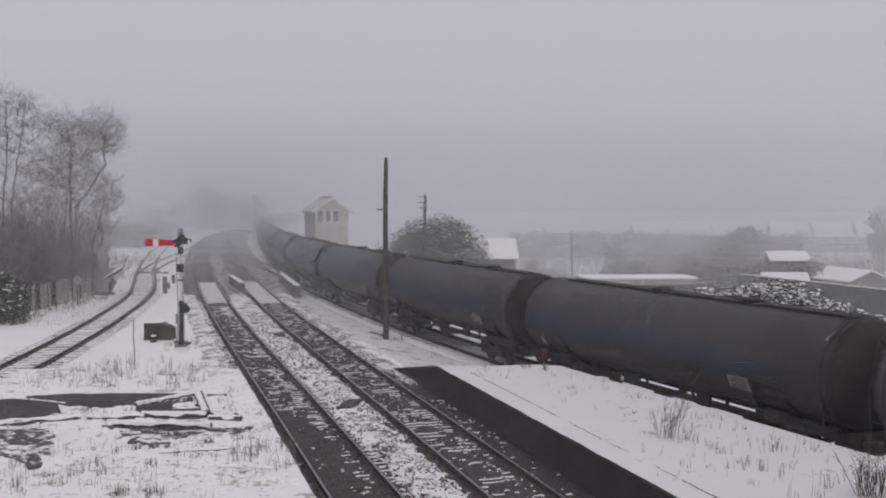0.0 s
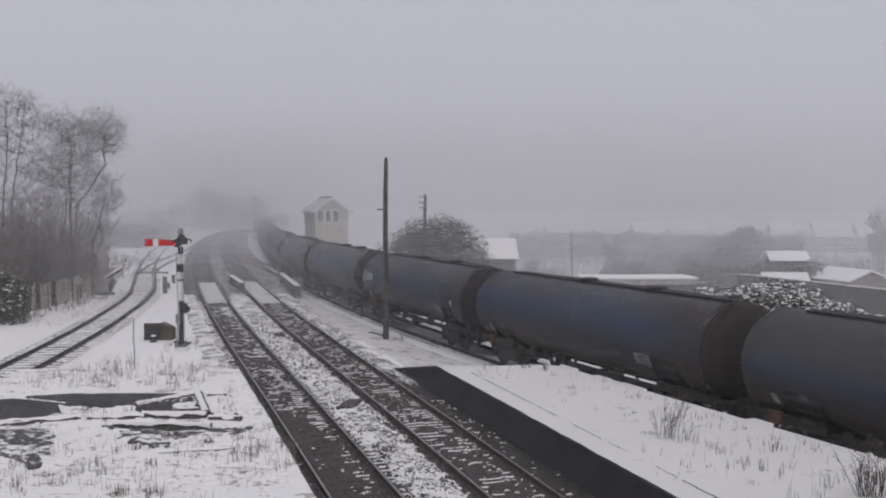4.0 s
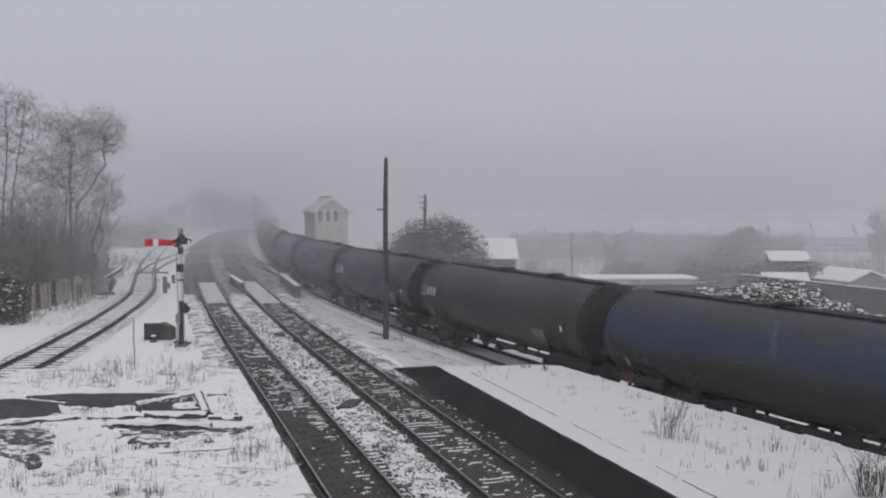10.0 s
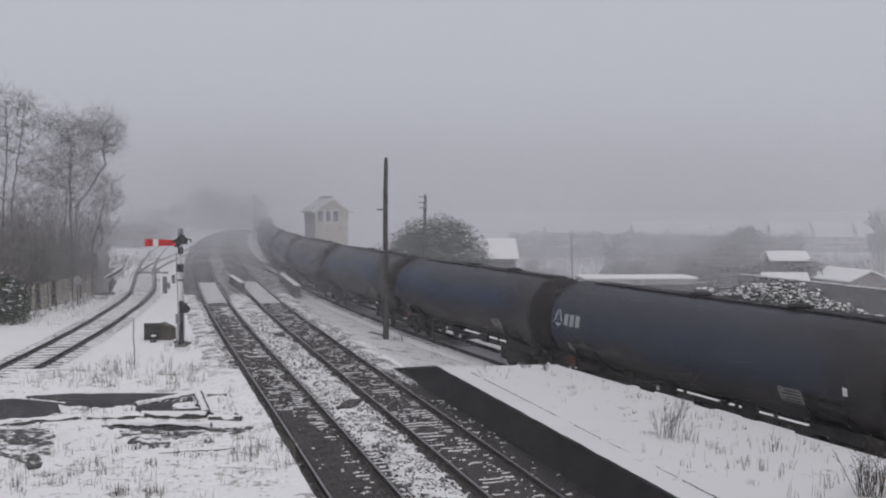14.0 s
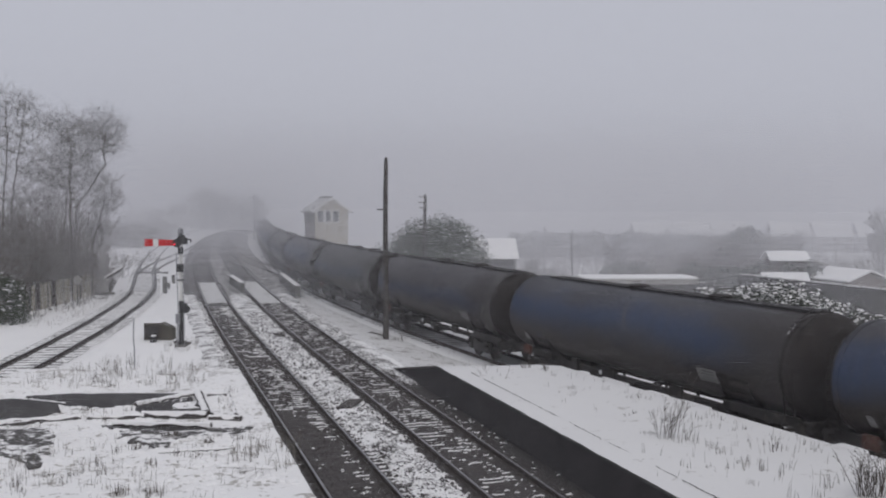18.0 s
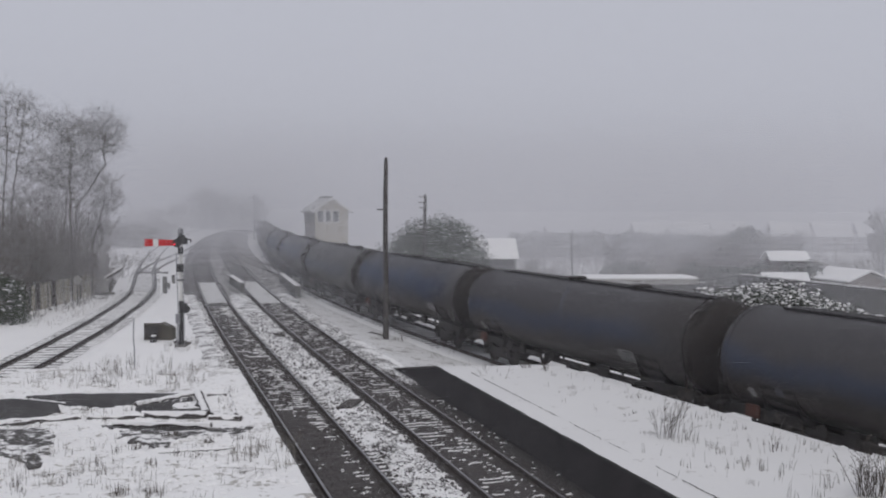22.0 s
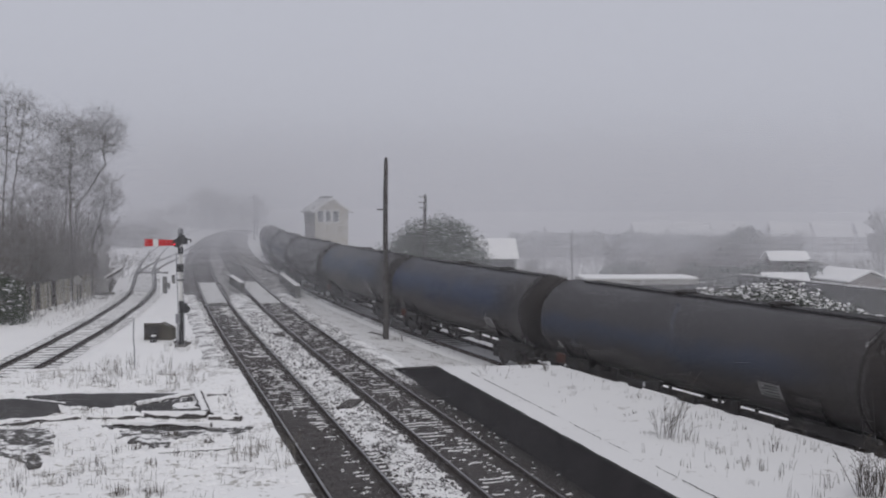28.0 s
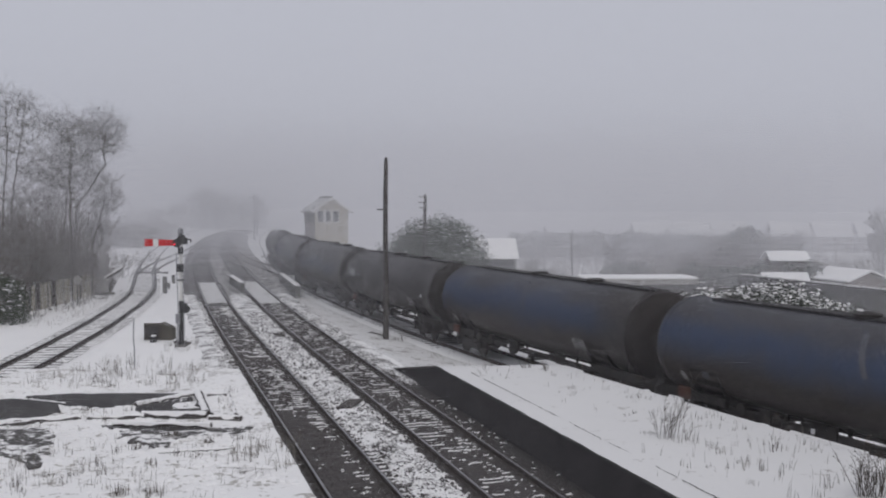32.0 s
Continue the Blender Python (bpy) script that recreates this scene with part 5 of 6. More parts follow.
def limbed_tree(label, y, trunk, lobes, seed, tip=0.0075, twigs=4, twig_len=(0.35, 1.1)):
    """A leafless tree: a bent trunk, limbs that reach out into the lobes of its crown, fine twigs on every limb. trunk: x, z pairs; lobes: x, z, half width, half height, limbs."""
    rng = random.Random(seed)
    x0, z0 = trunk[0]
    th = thing("bare_tree", label, "tree", pose(x0, y, z0), "bare trees")
    P, parent = [], []
    lead = [Vector((a - x0, 0.25 * math.sin(1.7 * k + seed), b - z0)) for k, (a, b) in enumerate(trunk)]
    for k in range(len(lead) - 1):
        n = max(1, int((lead[k + 1] - lead[k]).length / 0.45))
        for q in range(n):
            p = lead[k].lerp(lead[k + 1], q / n) + Vector((rng.gauss(0, 0.03), rng.gauss(0, 0.03), 0))
            parent.append(len(P) - 1)
            P.append(p)
    stem = len(P)
    goals = []
    for cx, cz, rx, rz_, n in lobes:
        for _ in range(n):
            d = Vector((rng.gauss(0, 1), rng.gauss(0, 1), rng.gauss(0, 1))).normalized() * rng.random() ** 0.42
            goals.append(Vector((cx - x0 + d.x * rx, d.y * (rx * 0.5 + 0.8), cz - z0 + d.z * rz_)))
    spine = np.array([tuple(p) for p in P])
    goals.sort(key=lambda g: float(np.min(np.linalg.norm(spine - np.array(tuple(g)), axis=1))))
    for g in goals:
        a = np.array([tuple(p) for p in P])
        d = np.linalg.norm(a - np.array(tuple(g)), axis=1) + 0.55 * np.maximum(0.0, a[:, 2] - g.z + 0.35 * np.hypot(a[:, 0] - g.x, a[:, 1] - g.y))
        at = int(np.argmin(d))
        b = P[at]
        n = max(1, int((g - b).length / 0.4))
        last = at
        for q in range(1, n + 1):
            t = q / n
            bow = Vector((0, 0, -0.10 * (g - b).length * math.sin(3.14 * t)))
            parent.append(last)
            last = len(P)
            P.append(b.lerp(g, t) + bow + Vector((rng.gauss(0, 0.03), rng.gauss(0, 0.03), rng.gauss(0, 0.03))))
    load = [1] * len(P)
    for k in range(len(P) - 1, 0, -1):
        if parent[k] >= 0:
            load[parent[k]] += load[k]
    rad = [min(0.17, tip * max(1.0, n) ** 0.385) for n in load]
    wood, tw = Builder(), Builder()
    for k in range(1, len(P)):
        q = parent[k]
        wood.tube([P[q], P[k]], [rad[q] if q < stem and k < stem else min(rad[q], rad[k] * 1.25), rad[k]], 6 if rad[k] > 0.05 else 4, False)
        if k >= stem or k > stem * 0.6:
            d0 = (P[k] - P[q]).normalized()
            for _ in range(twigs):
                d = (d0 * 0.5 + Vector((rng.gauss(0, 0.6), rng.gauss(0, 0.6), rng.gauss(0.18, 0.5)))).normalized()
                e = P[k] + d * rng.uniform(*twig_len)
                tw.tube([P[k], e], [0.0062, 0.004], 3, False)
                for _ in range(2):
                    f = P[k].lerp(e, rng.uniform(0.3, 0.9))
                    g = (d + Vector((rng.gauss(0, 0.6), rng.gauss(0, 0.6), rng.gauss(0.1, 0.5)))).normalized()
                    tw.tube([f, f + g * rng.uniform(0.2, 0.5)], [0.005, 0.003], 3, False)
    part("trunk", wood, BARK, th, "dark bare limbs", True)
    part("crown", tw, TWIG, th, "dense fine leafless twigs")
    return th


SLENDER = "tall slender leafless tree with ascending branches"
BROAD = "leafless tree with a broad rounded crown of fine twigs"
limbed_tree(SLENDER, 61.0, [(-26.2, -0.3), (-26.1, 5.1), (-25.82, 10.4), (-26.05, 13.4)], [(-26.6, 10.0, 1.4, 2.6, 80), (-25.95, 12.0, 0.8, 1.5, 36), (-26.6, 6.5, 1.8, 2.0, 60)], 3, 0.007, 4)
limbed_tree(SLENDER, 63.0, [(-26.7, -0.3), (-26.54, 5.1), (-26.26, 7.4), (-25.9, 10.5), (-25.5, 13.3)], [(-25.3, 10.6, 1.2, 1.8, 50), (-25.5, 12.3, 0.6, 0.9, 22), (-24.9, 9.0, 1.6, 1.3, 45), (-24.8, 7.0, 1.9, 1.6, 60)], 8, 0.007, 4)
limbed_tree(BROAD, 72.0, [(-26.1, -0.3), (-26.12, 3.6), (-26.13, 7.0), (-26.14, 10.4), (-26.6, 12.3)], [(-26.65, 11.4, 1.6, 1.6, 120), (-25.47, 10.9, 1.2, 1.6, 60), (-27.4, 8.9, 1.9, 1.6, 90), (-25.6, 8.2, 1.6, 1.8, 70)], 21)
limbed_tree(BROAD, 74.0, [(-26.6, -0.3), (-26.55, 3.5), (-26.5, 6.2), (-25.3, 7.7), (-24.25, 9.2), (-24.45, 10.3), (-24.1, 12.4)], [(-24.6, 11.5, 1.75, 1.75, 150), (-25.4, 9.2, 1.2, 1.4, 50), (-24.0, 10.6, 1.0, 1.0, 40)], 35)
limbed_tree("small leafless tree at the fence", 72.5, [(-24.9, -0.3), (-24.8, 3.6), (-24.25, 5.7), (-23.7, 7.1), (-22.95, 7.5)], [(-23.55, 7.0, 1.1, 1.4, 80), (-24.3, 5.4, 1.3, 1.6, 80)], 36)
limbed_tree(BROAD, 77.0, [(-28.6, -0.3), (-28.4, 5.0), (-28.0, 9.6)], [(-28.2, 8.5, 1.8, 2.6, 120), (-29.0, 6.0, 2.0, 2.2, 80)], 42)

for x, y, h, sp, sd, cw in ((-64.0, 272, 14.2, 1.0, 61, 6.2), (-55.0, 276, 10.8, 1.0, 62, 6.0), (-71.0, 273, 9.0, 1.0, 63, 5.8), (-51.0, 280, 9.8, 1.0, 64, 5.0), (-76.5, 271, 7.4, 1.0, 65, 5.4), (-59.0, 269, 11.6, 1.0, 71, 5.8), (34.5, 122, 7.0, 0.9, 66, 2.4), (30.5, 128, 5.6, 0.9, 67, 2.2), (44.3, 150, 8.6, 0.9, 68, 2.9), (41.6, 152, 7.2, 0.9, 73, 2.2), (47.0, 152, 7.0, 0.9, 74, 2.2), (25.0, 150, 6.2, 0.9, 75, 2.0), (64.5, 150, 11.0, 0.9, 76, 2.6), (67.5, 152, 10.0, 0.9, 77, 2.4), (42, 118, 5.0, 0.9, 69, 1.6), (12, 135, 4.2, 0.9, 70, 1.4), (57, 168, 7.0, 0.9, 72, 2.2), (35, 186, 6.5, 0.9, 78, 2.4)):
    bare_tree("bare_tree", "leafless tree dim in the fog", x, y, ground_z(x, y) - 0.1, h, sp, sd, 3, 4, TWIG, 0.2, 0.45, 0.045, (h * 0.55, cw, h * 0.47), (9, 5, 4, 4), 0.05)


def thicket(name, label, boxes, count, seed, length=(0.8, 2.2), mat=None):
    """Tangled undergrowth of thin bare stems."""
    rng = random.Random(seed)
    bd = Builder()
    for _ in range(count):
        x0, x1, y0, y1, z0, z1 = boxes[rng.randrange(len(boxes))]
        p = Vector((rng.uniform(x0, x1), rng.uniform(y0, y1), z0 + (z1 - z0) * rng.random() ** 1.5))
        d = Vector((rng.gauss(0, 0.5), rng.gauss(0, 0.5), 1.0)).normalized()
        ln = rng.uniform(*length)
        q = p + d * ln * 0.5
        d = (d + Vector((rng.gauss(0, 0.4), rng.gauss(0, 0.4), rng.gauss(0, 0.3)))).normalized()
        r = rng.uniform(0.008, 0.022)
        bd.tube([p, q, q + d * ln * 0.5], [r, r * 0.8, r * 0.4], 3, False)
        for _ in range(3):
            a = p.lerp(q, rng.random())
            e = (d + Vector((rng.gauss(0, 0.8), rng.gauss(0, 0.8), rng.gauss(0, 0.5)))).normalized()
            bd.tube([a, a + e * ln * 0.4], [r * 0.7, r * 0.3], 3, False)
    return tagged(part(name, bd, mat or SCRUB), label, "undergrowth", kind="stuff")


thicket("undergrowth", "dark tangled leafless undergrowth behind the fence", [(-33, -25.3, 58, 68, -0.3, 3.2), (-33, -26.2, 66, 82, -0.3, 3.4), (-28, -25.6, 50, 60, -0.3, 3.6), (-34, -29, 72, 92, -0.3, 4.4), (-33, -24.4, 66, 76, -0.3, 6.4), (-31, -25.0, 60, 68, -0.3, 5.0)], 8200, 5)
thicket("undergrowth", "low pale brush before the board fence", [(-24.5, -22.6, 55, 64, -0.25, 0.10), (-24.2, -23.0, 64, 72, -0.25, 0.05)], 160, 16, (0.2, 0.55), TWIG)
thicket("undergrowth", "low pale scrub beside the branch line", [(-30.5, -27.5, 76, 90, -0.3, 0.5), (-36, -31, 92, 112, -0.3, 1.0)], 900, 6, (0.4, 1.0), TWIG)
# The paler twig colour stands in for haze over the far hedge.
thicket("undergrowth", "far hedge dim in the fog, twigs paled for haze", [(-84, -47, 268, 276, -0.3, 4.4), (-84, -47, 268, 276, -0.3, 3.4), (-110, -66, 250, 262, -0.3, 3.0), (-54, -43.5, 150, 160, -0.3, 1.8), (-60, -48, 176, 186, -0.3, 2.2)], 6500, 7, (1.2, 3.0), TWIG)
thicket("undergrowth", "leafless garden scrub in the fog", [(17, 28, 96, 106, -4.2, -2.0), (30, 46, 88, 96, -4.2, -2.6), (22, 36, 112, 120, -4.2, 0.0), (8, 16, 124, 132, -4.2, -2.2), (20, 30, 100, 110, -4.2, -1.0)], 3600, 9, (0.8, 2.2), SCRUB)
thicket("undergrowth", "dark garden hedges dim in the fog", [(6, 64, 132, 136, -4.2, -1.2), (24, 80, 150, 156, -4.2, -1.2), (30, 72, 196, 204, -4.2, 0.4), (38, 50, 146, 152, -4.2, 0.8), (6, 60, 176, 182, -4.2, -1.6), (14, 54, 198, 203, -4.3, -0.6), (14, 54, 198, 203, -4.3, -0.6), (18, 26, 103, 108, -4.2, -1.6), (28, 52, 121, 125, -4.2, -1.4)], 17000, 10, (0.8, 2.2), SCRUB)


def leafy_bush(name, label, lumps, leaves, leaf, snow_share, seed, green, z_ref):
    """An evergreen bush: limbs, leaf clumps set on uneven lobes, snow on the upper sides."""
    rng = random.Random(seed)
    th = thing(name, label, "bush", pose(lumps[0][0], lumps[0][1], z_ref))
    ox, oy = lumps[0][0], lumps[0][1]
    lv, sn, br = Builder(), Builder(), Builder()
    for x, y, z, r, rzv in lumps:
        br.tube([(0, 0, 0), ((x - ox) * 0.5, (y - oy) * 0.5, (z - z_ref) * 0.6), (x - ox, y - oy, z - z_ref)], [0.12, 0.08, 0.03], 5, False)
    wt = [l[3] ** 2 for l in lumps]
    for _ in range(leaves):
        x, y, z, r, rzv = rng.choices(lumps, wt)[0]
        d = Vector((rng.gauss(0, 1), rng.gauss(0, 1), rng.gauss(0, 1))).normalized()
        k = rng.uniform(0.70, 1.08) + 0.26 * noise.noise(d * 3.2 + Vector((x, y, z))) + (rng.uniform(0, 0.22) if rng.random() < 0.08 else 0.0)
        c = Vector((x - ox + d.x * r * k, y - oy + d.y * r * k, z - z_ref + d.z * rzv * k))
        if c.z < 0.02:
            continue
        n = (d + Vector((rng.gauss(0, 0.5), rng.gauss(0, 0.5), rng.gauss(0, 0.5)))).normalized()
        u = n.cross(Vector((rng.gauss(0, 1), rng.gauss(0, 1), rng.gauss(0, 1)))).normalized()
        w = n.cross(u)
        a, b = leaf * rng.uniform(0.7, 1.4), leaf * rng.uniform(0.35, 0.6)
        lv.add([c - u * a, c + w * b + n * 0.2 * a, c + u * a, c - w * b + n * 0.2 * a], [(0, 1, 2), (0, 2, 3)])
        if d.z > 0.05 and rng.random() < snow_share:
            s = leaf * rng.uniform(0.9, 1.9)
            blob(sn, (c.x, c.y, c.z + 0.02), s, s * rng.uniform(0.5, 0.9), s * 0.5, rng.uniform(0, 3), rng, 5)
    part("limbs", br, BARK, th)
    part("crown", lv, green, th, "dark evergreen leaves")
    if sn.v:
        tagged(part("snow_load", sn, SNOW, th, "", True), "snow lying on the leaves", kind="stuff")
    return th


EVERGREEN = simple("evergreen_leaf", (0.018, 0.026, 0.014), (0.055, 0.072, 0.040), 1.5, 0.6)
LAUREL = simple("laurel_leaf", (0.020, 0.026, 0.017), (0.060, 0.068, 0.045), 2.0, 0.5)
leafy_bush("evergreen_bush", "large dark evergreen bush with specks of snow", [(-0.6, 84, 1.6, 3.3, 3.3), (-2.9, 84.5, 1.2, 2.6, 2.8), (1.5, 84, 1.5, 2.4, 2.9), (-0.2, 83, 3.0, 2.3, 2.3), (-2.0, 83.5, 2.8, 1.9, 2.1), (2.5, 84.2, 0.8, 1.4, 2.1), (1.0, 84.5, 3.3, 1.4, 1.7)], 26000, 0.10, 0.012, 12, EVERGREEN, -1.6)
leafy_bush("laurel_bush", "broad dark laurel bush loaded with snow", [(16.9, 53, 0.8, 1.9, 1.35), (15.0, 53.5, 0.7, 1.7, 1.2), (13.6, 54, 0.6, 1.4, 1.2), (18.7, 52.5, 0.5, 1.7, 1.3), (20.2, 52, 0.1, 1.4, 1.15), (21.6, 51.5, -0.2, 1.2, 0.9), (17.9, 53.5, 1.1, 1.3, 1.1), (16.0, 52.5, -0.4, 2.2, 1.5), (19.5, 52.3, -0.8, 2.2, 1.4)], 19000, 0.085, 0.17, 13, LAUREL, -2.6)
leafy_bush("evergreen_bush", "dark bush at the trackside with snow on top", [(-24.1, 56.5, 0.6, 1.25, 1.6), (-25.2, 57.5, 0.9, 1.4, 1.5), (-23.6, 55.6, 0.1, 0.9, 0.9)], 6500, 0.07, 0.035, 14, EVERGREEN, -0.3)


def hedge(label, x0, x1, y, z, tall, step, r, leaves, leaf, seed):
    """A clipped run of evergreen lobes of uneven height."""
    rng = random.Random(seed)
    lumps = []
    x = x0
    while x <= x1:
        up = tall * rng.uniform(0.85, 1.05)
        lumps.append((x, y + rng.uniform(-0.5, 0.5), z + up * 0.5, r * rng.uniform(0.9, 1.15), up * 0.52))
        x += step
    return leafy_bush("hedge", label, lumps, leaves, leaf, 0.0, seed, EVERGREEN, z)


hedge("dark evergreen garden hedge in a snowy field", 20.6, 25.2, 128.0, -4.2, 3.2, 1.1, 1.1, 3000, 0.22, 31)
hedge("dark evergreen garden hedge beside a shed", 26.0, 32.0, 111.0, -4.2, 3.9, 1.2, 1.3, 3600, 0.22, 32)
hedge("long tall hedge dim in the fog", 14.0, 51.0, 200.0, -4.3, 5.0, 2.0, 1.7, 7000, 0.42, 33)
hedge("dark garden hedge before a bungalow", 29.2, 35.2, 97.6, -4.2, 4.7, 1.2, 1.2, 3600, 0.18, 36)
hedge("low hedge in the snowy field", 33.0, 46.0, 136.0, -4.2, 3.0, 1.5, 1.4, 3600, 0.28, 34)
leafy_bush("evergreen_tree", "broad dark evergreen tree dim in the fog", [(44.0, 150, -0.2, 2.6, 3.0), (42.2, 150.5, -0.6, 1.9, 2.4), (46.0, 150, -0.5, 1.9, 2.6), (43.2, 149.5, 1.6, 1.1, 1.3), (45.0, 150.2, 1.9, 0.9, 1.2)], 2300, 0.26, 0.0, 35, EVERGREEN, -4.3)

GRASS_DRY = simple("dry_grass", (0.10, 0.09, 0.075), (0.23, 0.21, 0.185), 2.0, 0.9)
WEED = simple("dead_weed_stem", (0.050, 0.042, 0.036), (0.13, 0.11, 0.09), 3.0, 0.9)


def grass(name, label, spots, seed, mat=None):
    """Dead grass stalks through the snow. spots: x0, x1, y0, y1, z, count, height."""
    rng = random.Random(seed)
    bd = Builder()
    for x0, x1, y0, y1, z, n, h in spots:
        for _ in range(n):
            x, y = rng.uniform(x0, x1), rng.uniform(y0, y1)
            if noise.noise((x * 0.9, y * 0.9, seed * 1.0)) < -0.12 and n > 30:
                continue
            for _ in range(rng.randrange(1, 4)):
                ax, ay = x + rng.gauss(0, 0.05), y + rng.gauss(0, 0.05)
                hh = h * rng.uniform(0.35, 1.1)
                lx, ly = rng.gauss(0, 0.18) * hh, rng.gauss(0, 0.18) * hh
                w = rng.uniform(0.003, 0.006)
                bd.add([(ax - w, ay, z - 0.03), (ax + w, ay, z - 0.03), (ax + lx * 0.4 + w * 0.7, ay + ly * 0.4, z + hh * 0.6), (ax + lx * 0.4 - w * 0.7, ay + ly * 0.4, z + hh * 0.6), (ax + lx, ay + ly, z + hh)], [(0, 1, 2, 3), (3, 2, 4)])
    return tagged(part(name, bd, mat or GRASS_DRY), label, "grass", kind="stuff")


grass("dead_grass", "dead grass stalks poking through platform snow", [(-12.6, -7.2, 29.8, 33.5, 0.9, 230, 0.38), (-12.5, -7.6, 33.5, 38.0, 0.5, 150, 0.38), (-11.5, -4.2, 19.4, 24.6, 0.9, 170, 0.20), (-9.5, -3.6, 17.4, 20.2, 0.9, 90, 0.26), (-4.6, -3.1, 20.4, 22.6, 0.9, 80, 0.50), (-11.5, -8.0, 19.5, 22.5, 0.9, 130, 0.34), (-9.0, -5.6, 24.5, 28.0, 0.9, 110, 0.22), (-12.6, -8.4, 24.2, 26.0, 0.9, 90, 0.2)], 3)
grass("dead_grass", "dead grass stalks on the snowy island platform", [(3.0, 6.6, 26.5, 34.0, 0.9, 95, 0.18), (5.2, 8.6, 21.5, 27.0, 0.9, 90, 0.22), (1.0, 5.0, 31.0, 34.0, 0.9, 45, 0.20), (4.2, 8.4, 19.5, 23.0, 0.9, 36, 0.26), (-1.0, 2.5, 42.0, 50.0, -0.45, 70, 0.35), (-3.4, -1.9, 49.0, 52.0, -0.42, 40, 0.45)], 4)
grass("dead_grass", "rough grass beside the branch line", [(-24.6, -20.6, 54.0, 66.0, -0.24, 420, 0.30), (-12.8, -11.2, 45.0, 48.5, -0.22, 60, 0.35), (-24.0, -22.5, 66.0, 76.0, -0.24, 140, 0.35)], 5)

TUFTS = ((-10.64, 34.65, 0.5), (-10.52, 30.73, 0.3), (-10.19, 30.73, 0.3), (-9.17, 30.73, 0.25), (-8.79, 30.34, 0.3), (-7.25, 20.49, 0.42), (-7.1, 20.93, 0.32), (-5.99, 20.93, 0.3), (-5.56, 18.96, 0.34), (-5.33, 18.89, 0.36), (-5.43, 18.82, 0.3), (-4.05, 20.49, 0.16), (-8.23, 19.42, 0.28), (-7.34, 19.58, 0.3), (-6.15, 19.11, 0.2), (-5.43, 22.49, 0.18), (-7.2, 31.93, 0.3), (-6.15, 29.25, 0.22), (-6.88, 22.49, 0.2), (-7.05, 22.08, 0.25), (-9.37, 26.54, 0.2), (-9.22, 26.54, 0.2), (-8.27, 26.69, 0.2), (-9.83, 25.84, 0.15), (-8.68, 21.88, 0.15), (-7.92, 20.23, 0.2), (-7.36, 20.23, 0.2), (-6.85, 20.23, 0.24), (-4.45, 23.35, 0.16), (-4.04, 21.68, 0.16), (-4.71, 23.35, 0.18), (-5.68, 21.88, 0.2), (-5.34, 21.68, 0.2), (-5.98, 18.96, 0.22), (-6.78, 22.49, 0.25), (-7.87, 18.96, 0.18), (-8.94, 32.36, 0.3), (-8.4, 31.93, 0.3), (-7.7, 31.12, 0.25), (-10.09, 31.93, 0.3), (-9.74, 29.97, 0.3), (-10.73, 31.52, 0.35))
grass("dead_grass", "dark tufts of dead grass on the disused platform", [(x - 0.13, x + 0.13, y - 0.12, y + 0.12, 0.9, 7, h) for x, y, h in TUFTS], 8, WEED)

ISLAND_TUFTS = ((5.2, 29.19, 0.15), (5.16, 28.34, 0.16), (5.29, 28.34, 0.2), (5.48, 28.5, 0.18), (5.67, 28.34, 0.18), (5.47, 23.16, 0.34), (5.68, 23.05, 0.36), (5.97, 22.41, 0.3), (6.03, 22.0, 0.4), (5.95, 20.85, 0.2), (6.26, 21.41, 0.2), (6.34, 21.13, 0.24), (6.41, 20.67, 0.28), (6.48, 20.58, 0.3), (6.73, 20.24, 0.34), (7.06, 20.67, 0.3), (7.28, 22.83, 0.16), (8.23, 22.3, 0.16), (7.31, 19.31, 0.5), (6.98, 18.81, 0.3), (6.48, 18.66, 0.4), (6.47, 25.49, 0.2), (7.25, 24.58, 0.14), (6.86, 24.33, 0.14), (6.97, 25.36, 0.16), (6.53, 26.91, 0.12), (7.13, 24.58, 0.16), (4.72, 23.97, 0.14), (4.85, 23.92, 0.14), (5.4, 20.85, 0.12), (5.97, 19.65, 0.12), (7.95, 19.34, 0.2), (4.69, 26.04, 0.12), (5.0, 26.47, 0.12))
grass("dead_grass", "dark tufts of dead grass on the island platform", [(x - 0.10, x + 0.10, y - 0.10, y + 0.10, 0.9, 3, h) for x, y, h in ISLAND_TUFTS], 9, WEED)


def weed(x, y, z, h, n, seed, wide=0.5):
    """A dead weed: upright branching stems with seed heads."""
    rng = random.Random(seed)
    th = thing("dead_weed", "tall dead branching weed standing in snow", "weed", pose(x, y, z), "dead weeds")
    for _ in range(n):
        bd = Builder()
        a = Vector((rng.gauss(0, 0.20) * wide, rng.gauss(0, 0.14) * wide, -0.05))
        d = Vector((rng.gauss(0, 0.20) + a.x * 0.5, rng.gauss(0, 0.2), 1)).normalized()
        hh = h * rng.uniform(0.35, 1.0)
        m = a + d * hh * 0.55
        e = m + (d + Vector((rng.gauss(0, 0.18), rng.gauss(0, 0.18), 0))).normalized() * hh * 0.45
        bd.tube([a, m, e], [0.007, 0.005, 0.002], 4, False)
        for _ in range(9):
            p = a.lerp(m, rng.uniform(0.35, 1.0)) if rng.random() < 0.55 else m.lerp(e, rng.random())
            q = p + (d * 0.8 + Vector((rng.gauss(0, 0.55), rng.gauss(0, 0.55), 0.15))).normalized() * hh * rng.uniform(0.08, 0.28)
            bd.tube([p, p.lerp(q, 0.7), p.lerp(q, 0.86), q], [0.004, 0.0025, rng.uniform(0.004, 0.009), 0.002], 3, False)
        part("stem", bd, WEED, th)
    return th


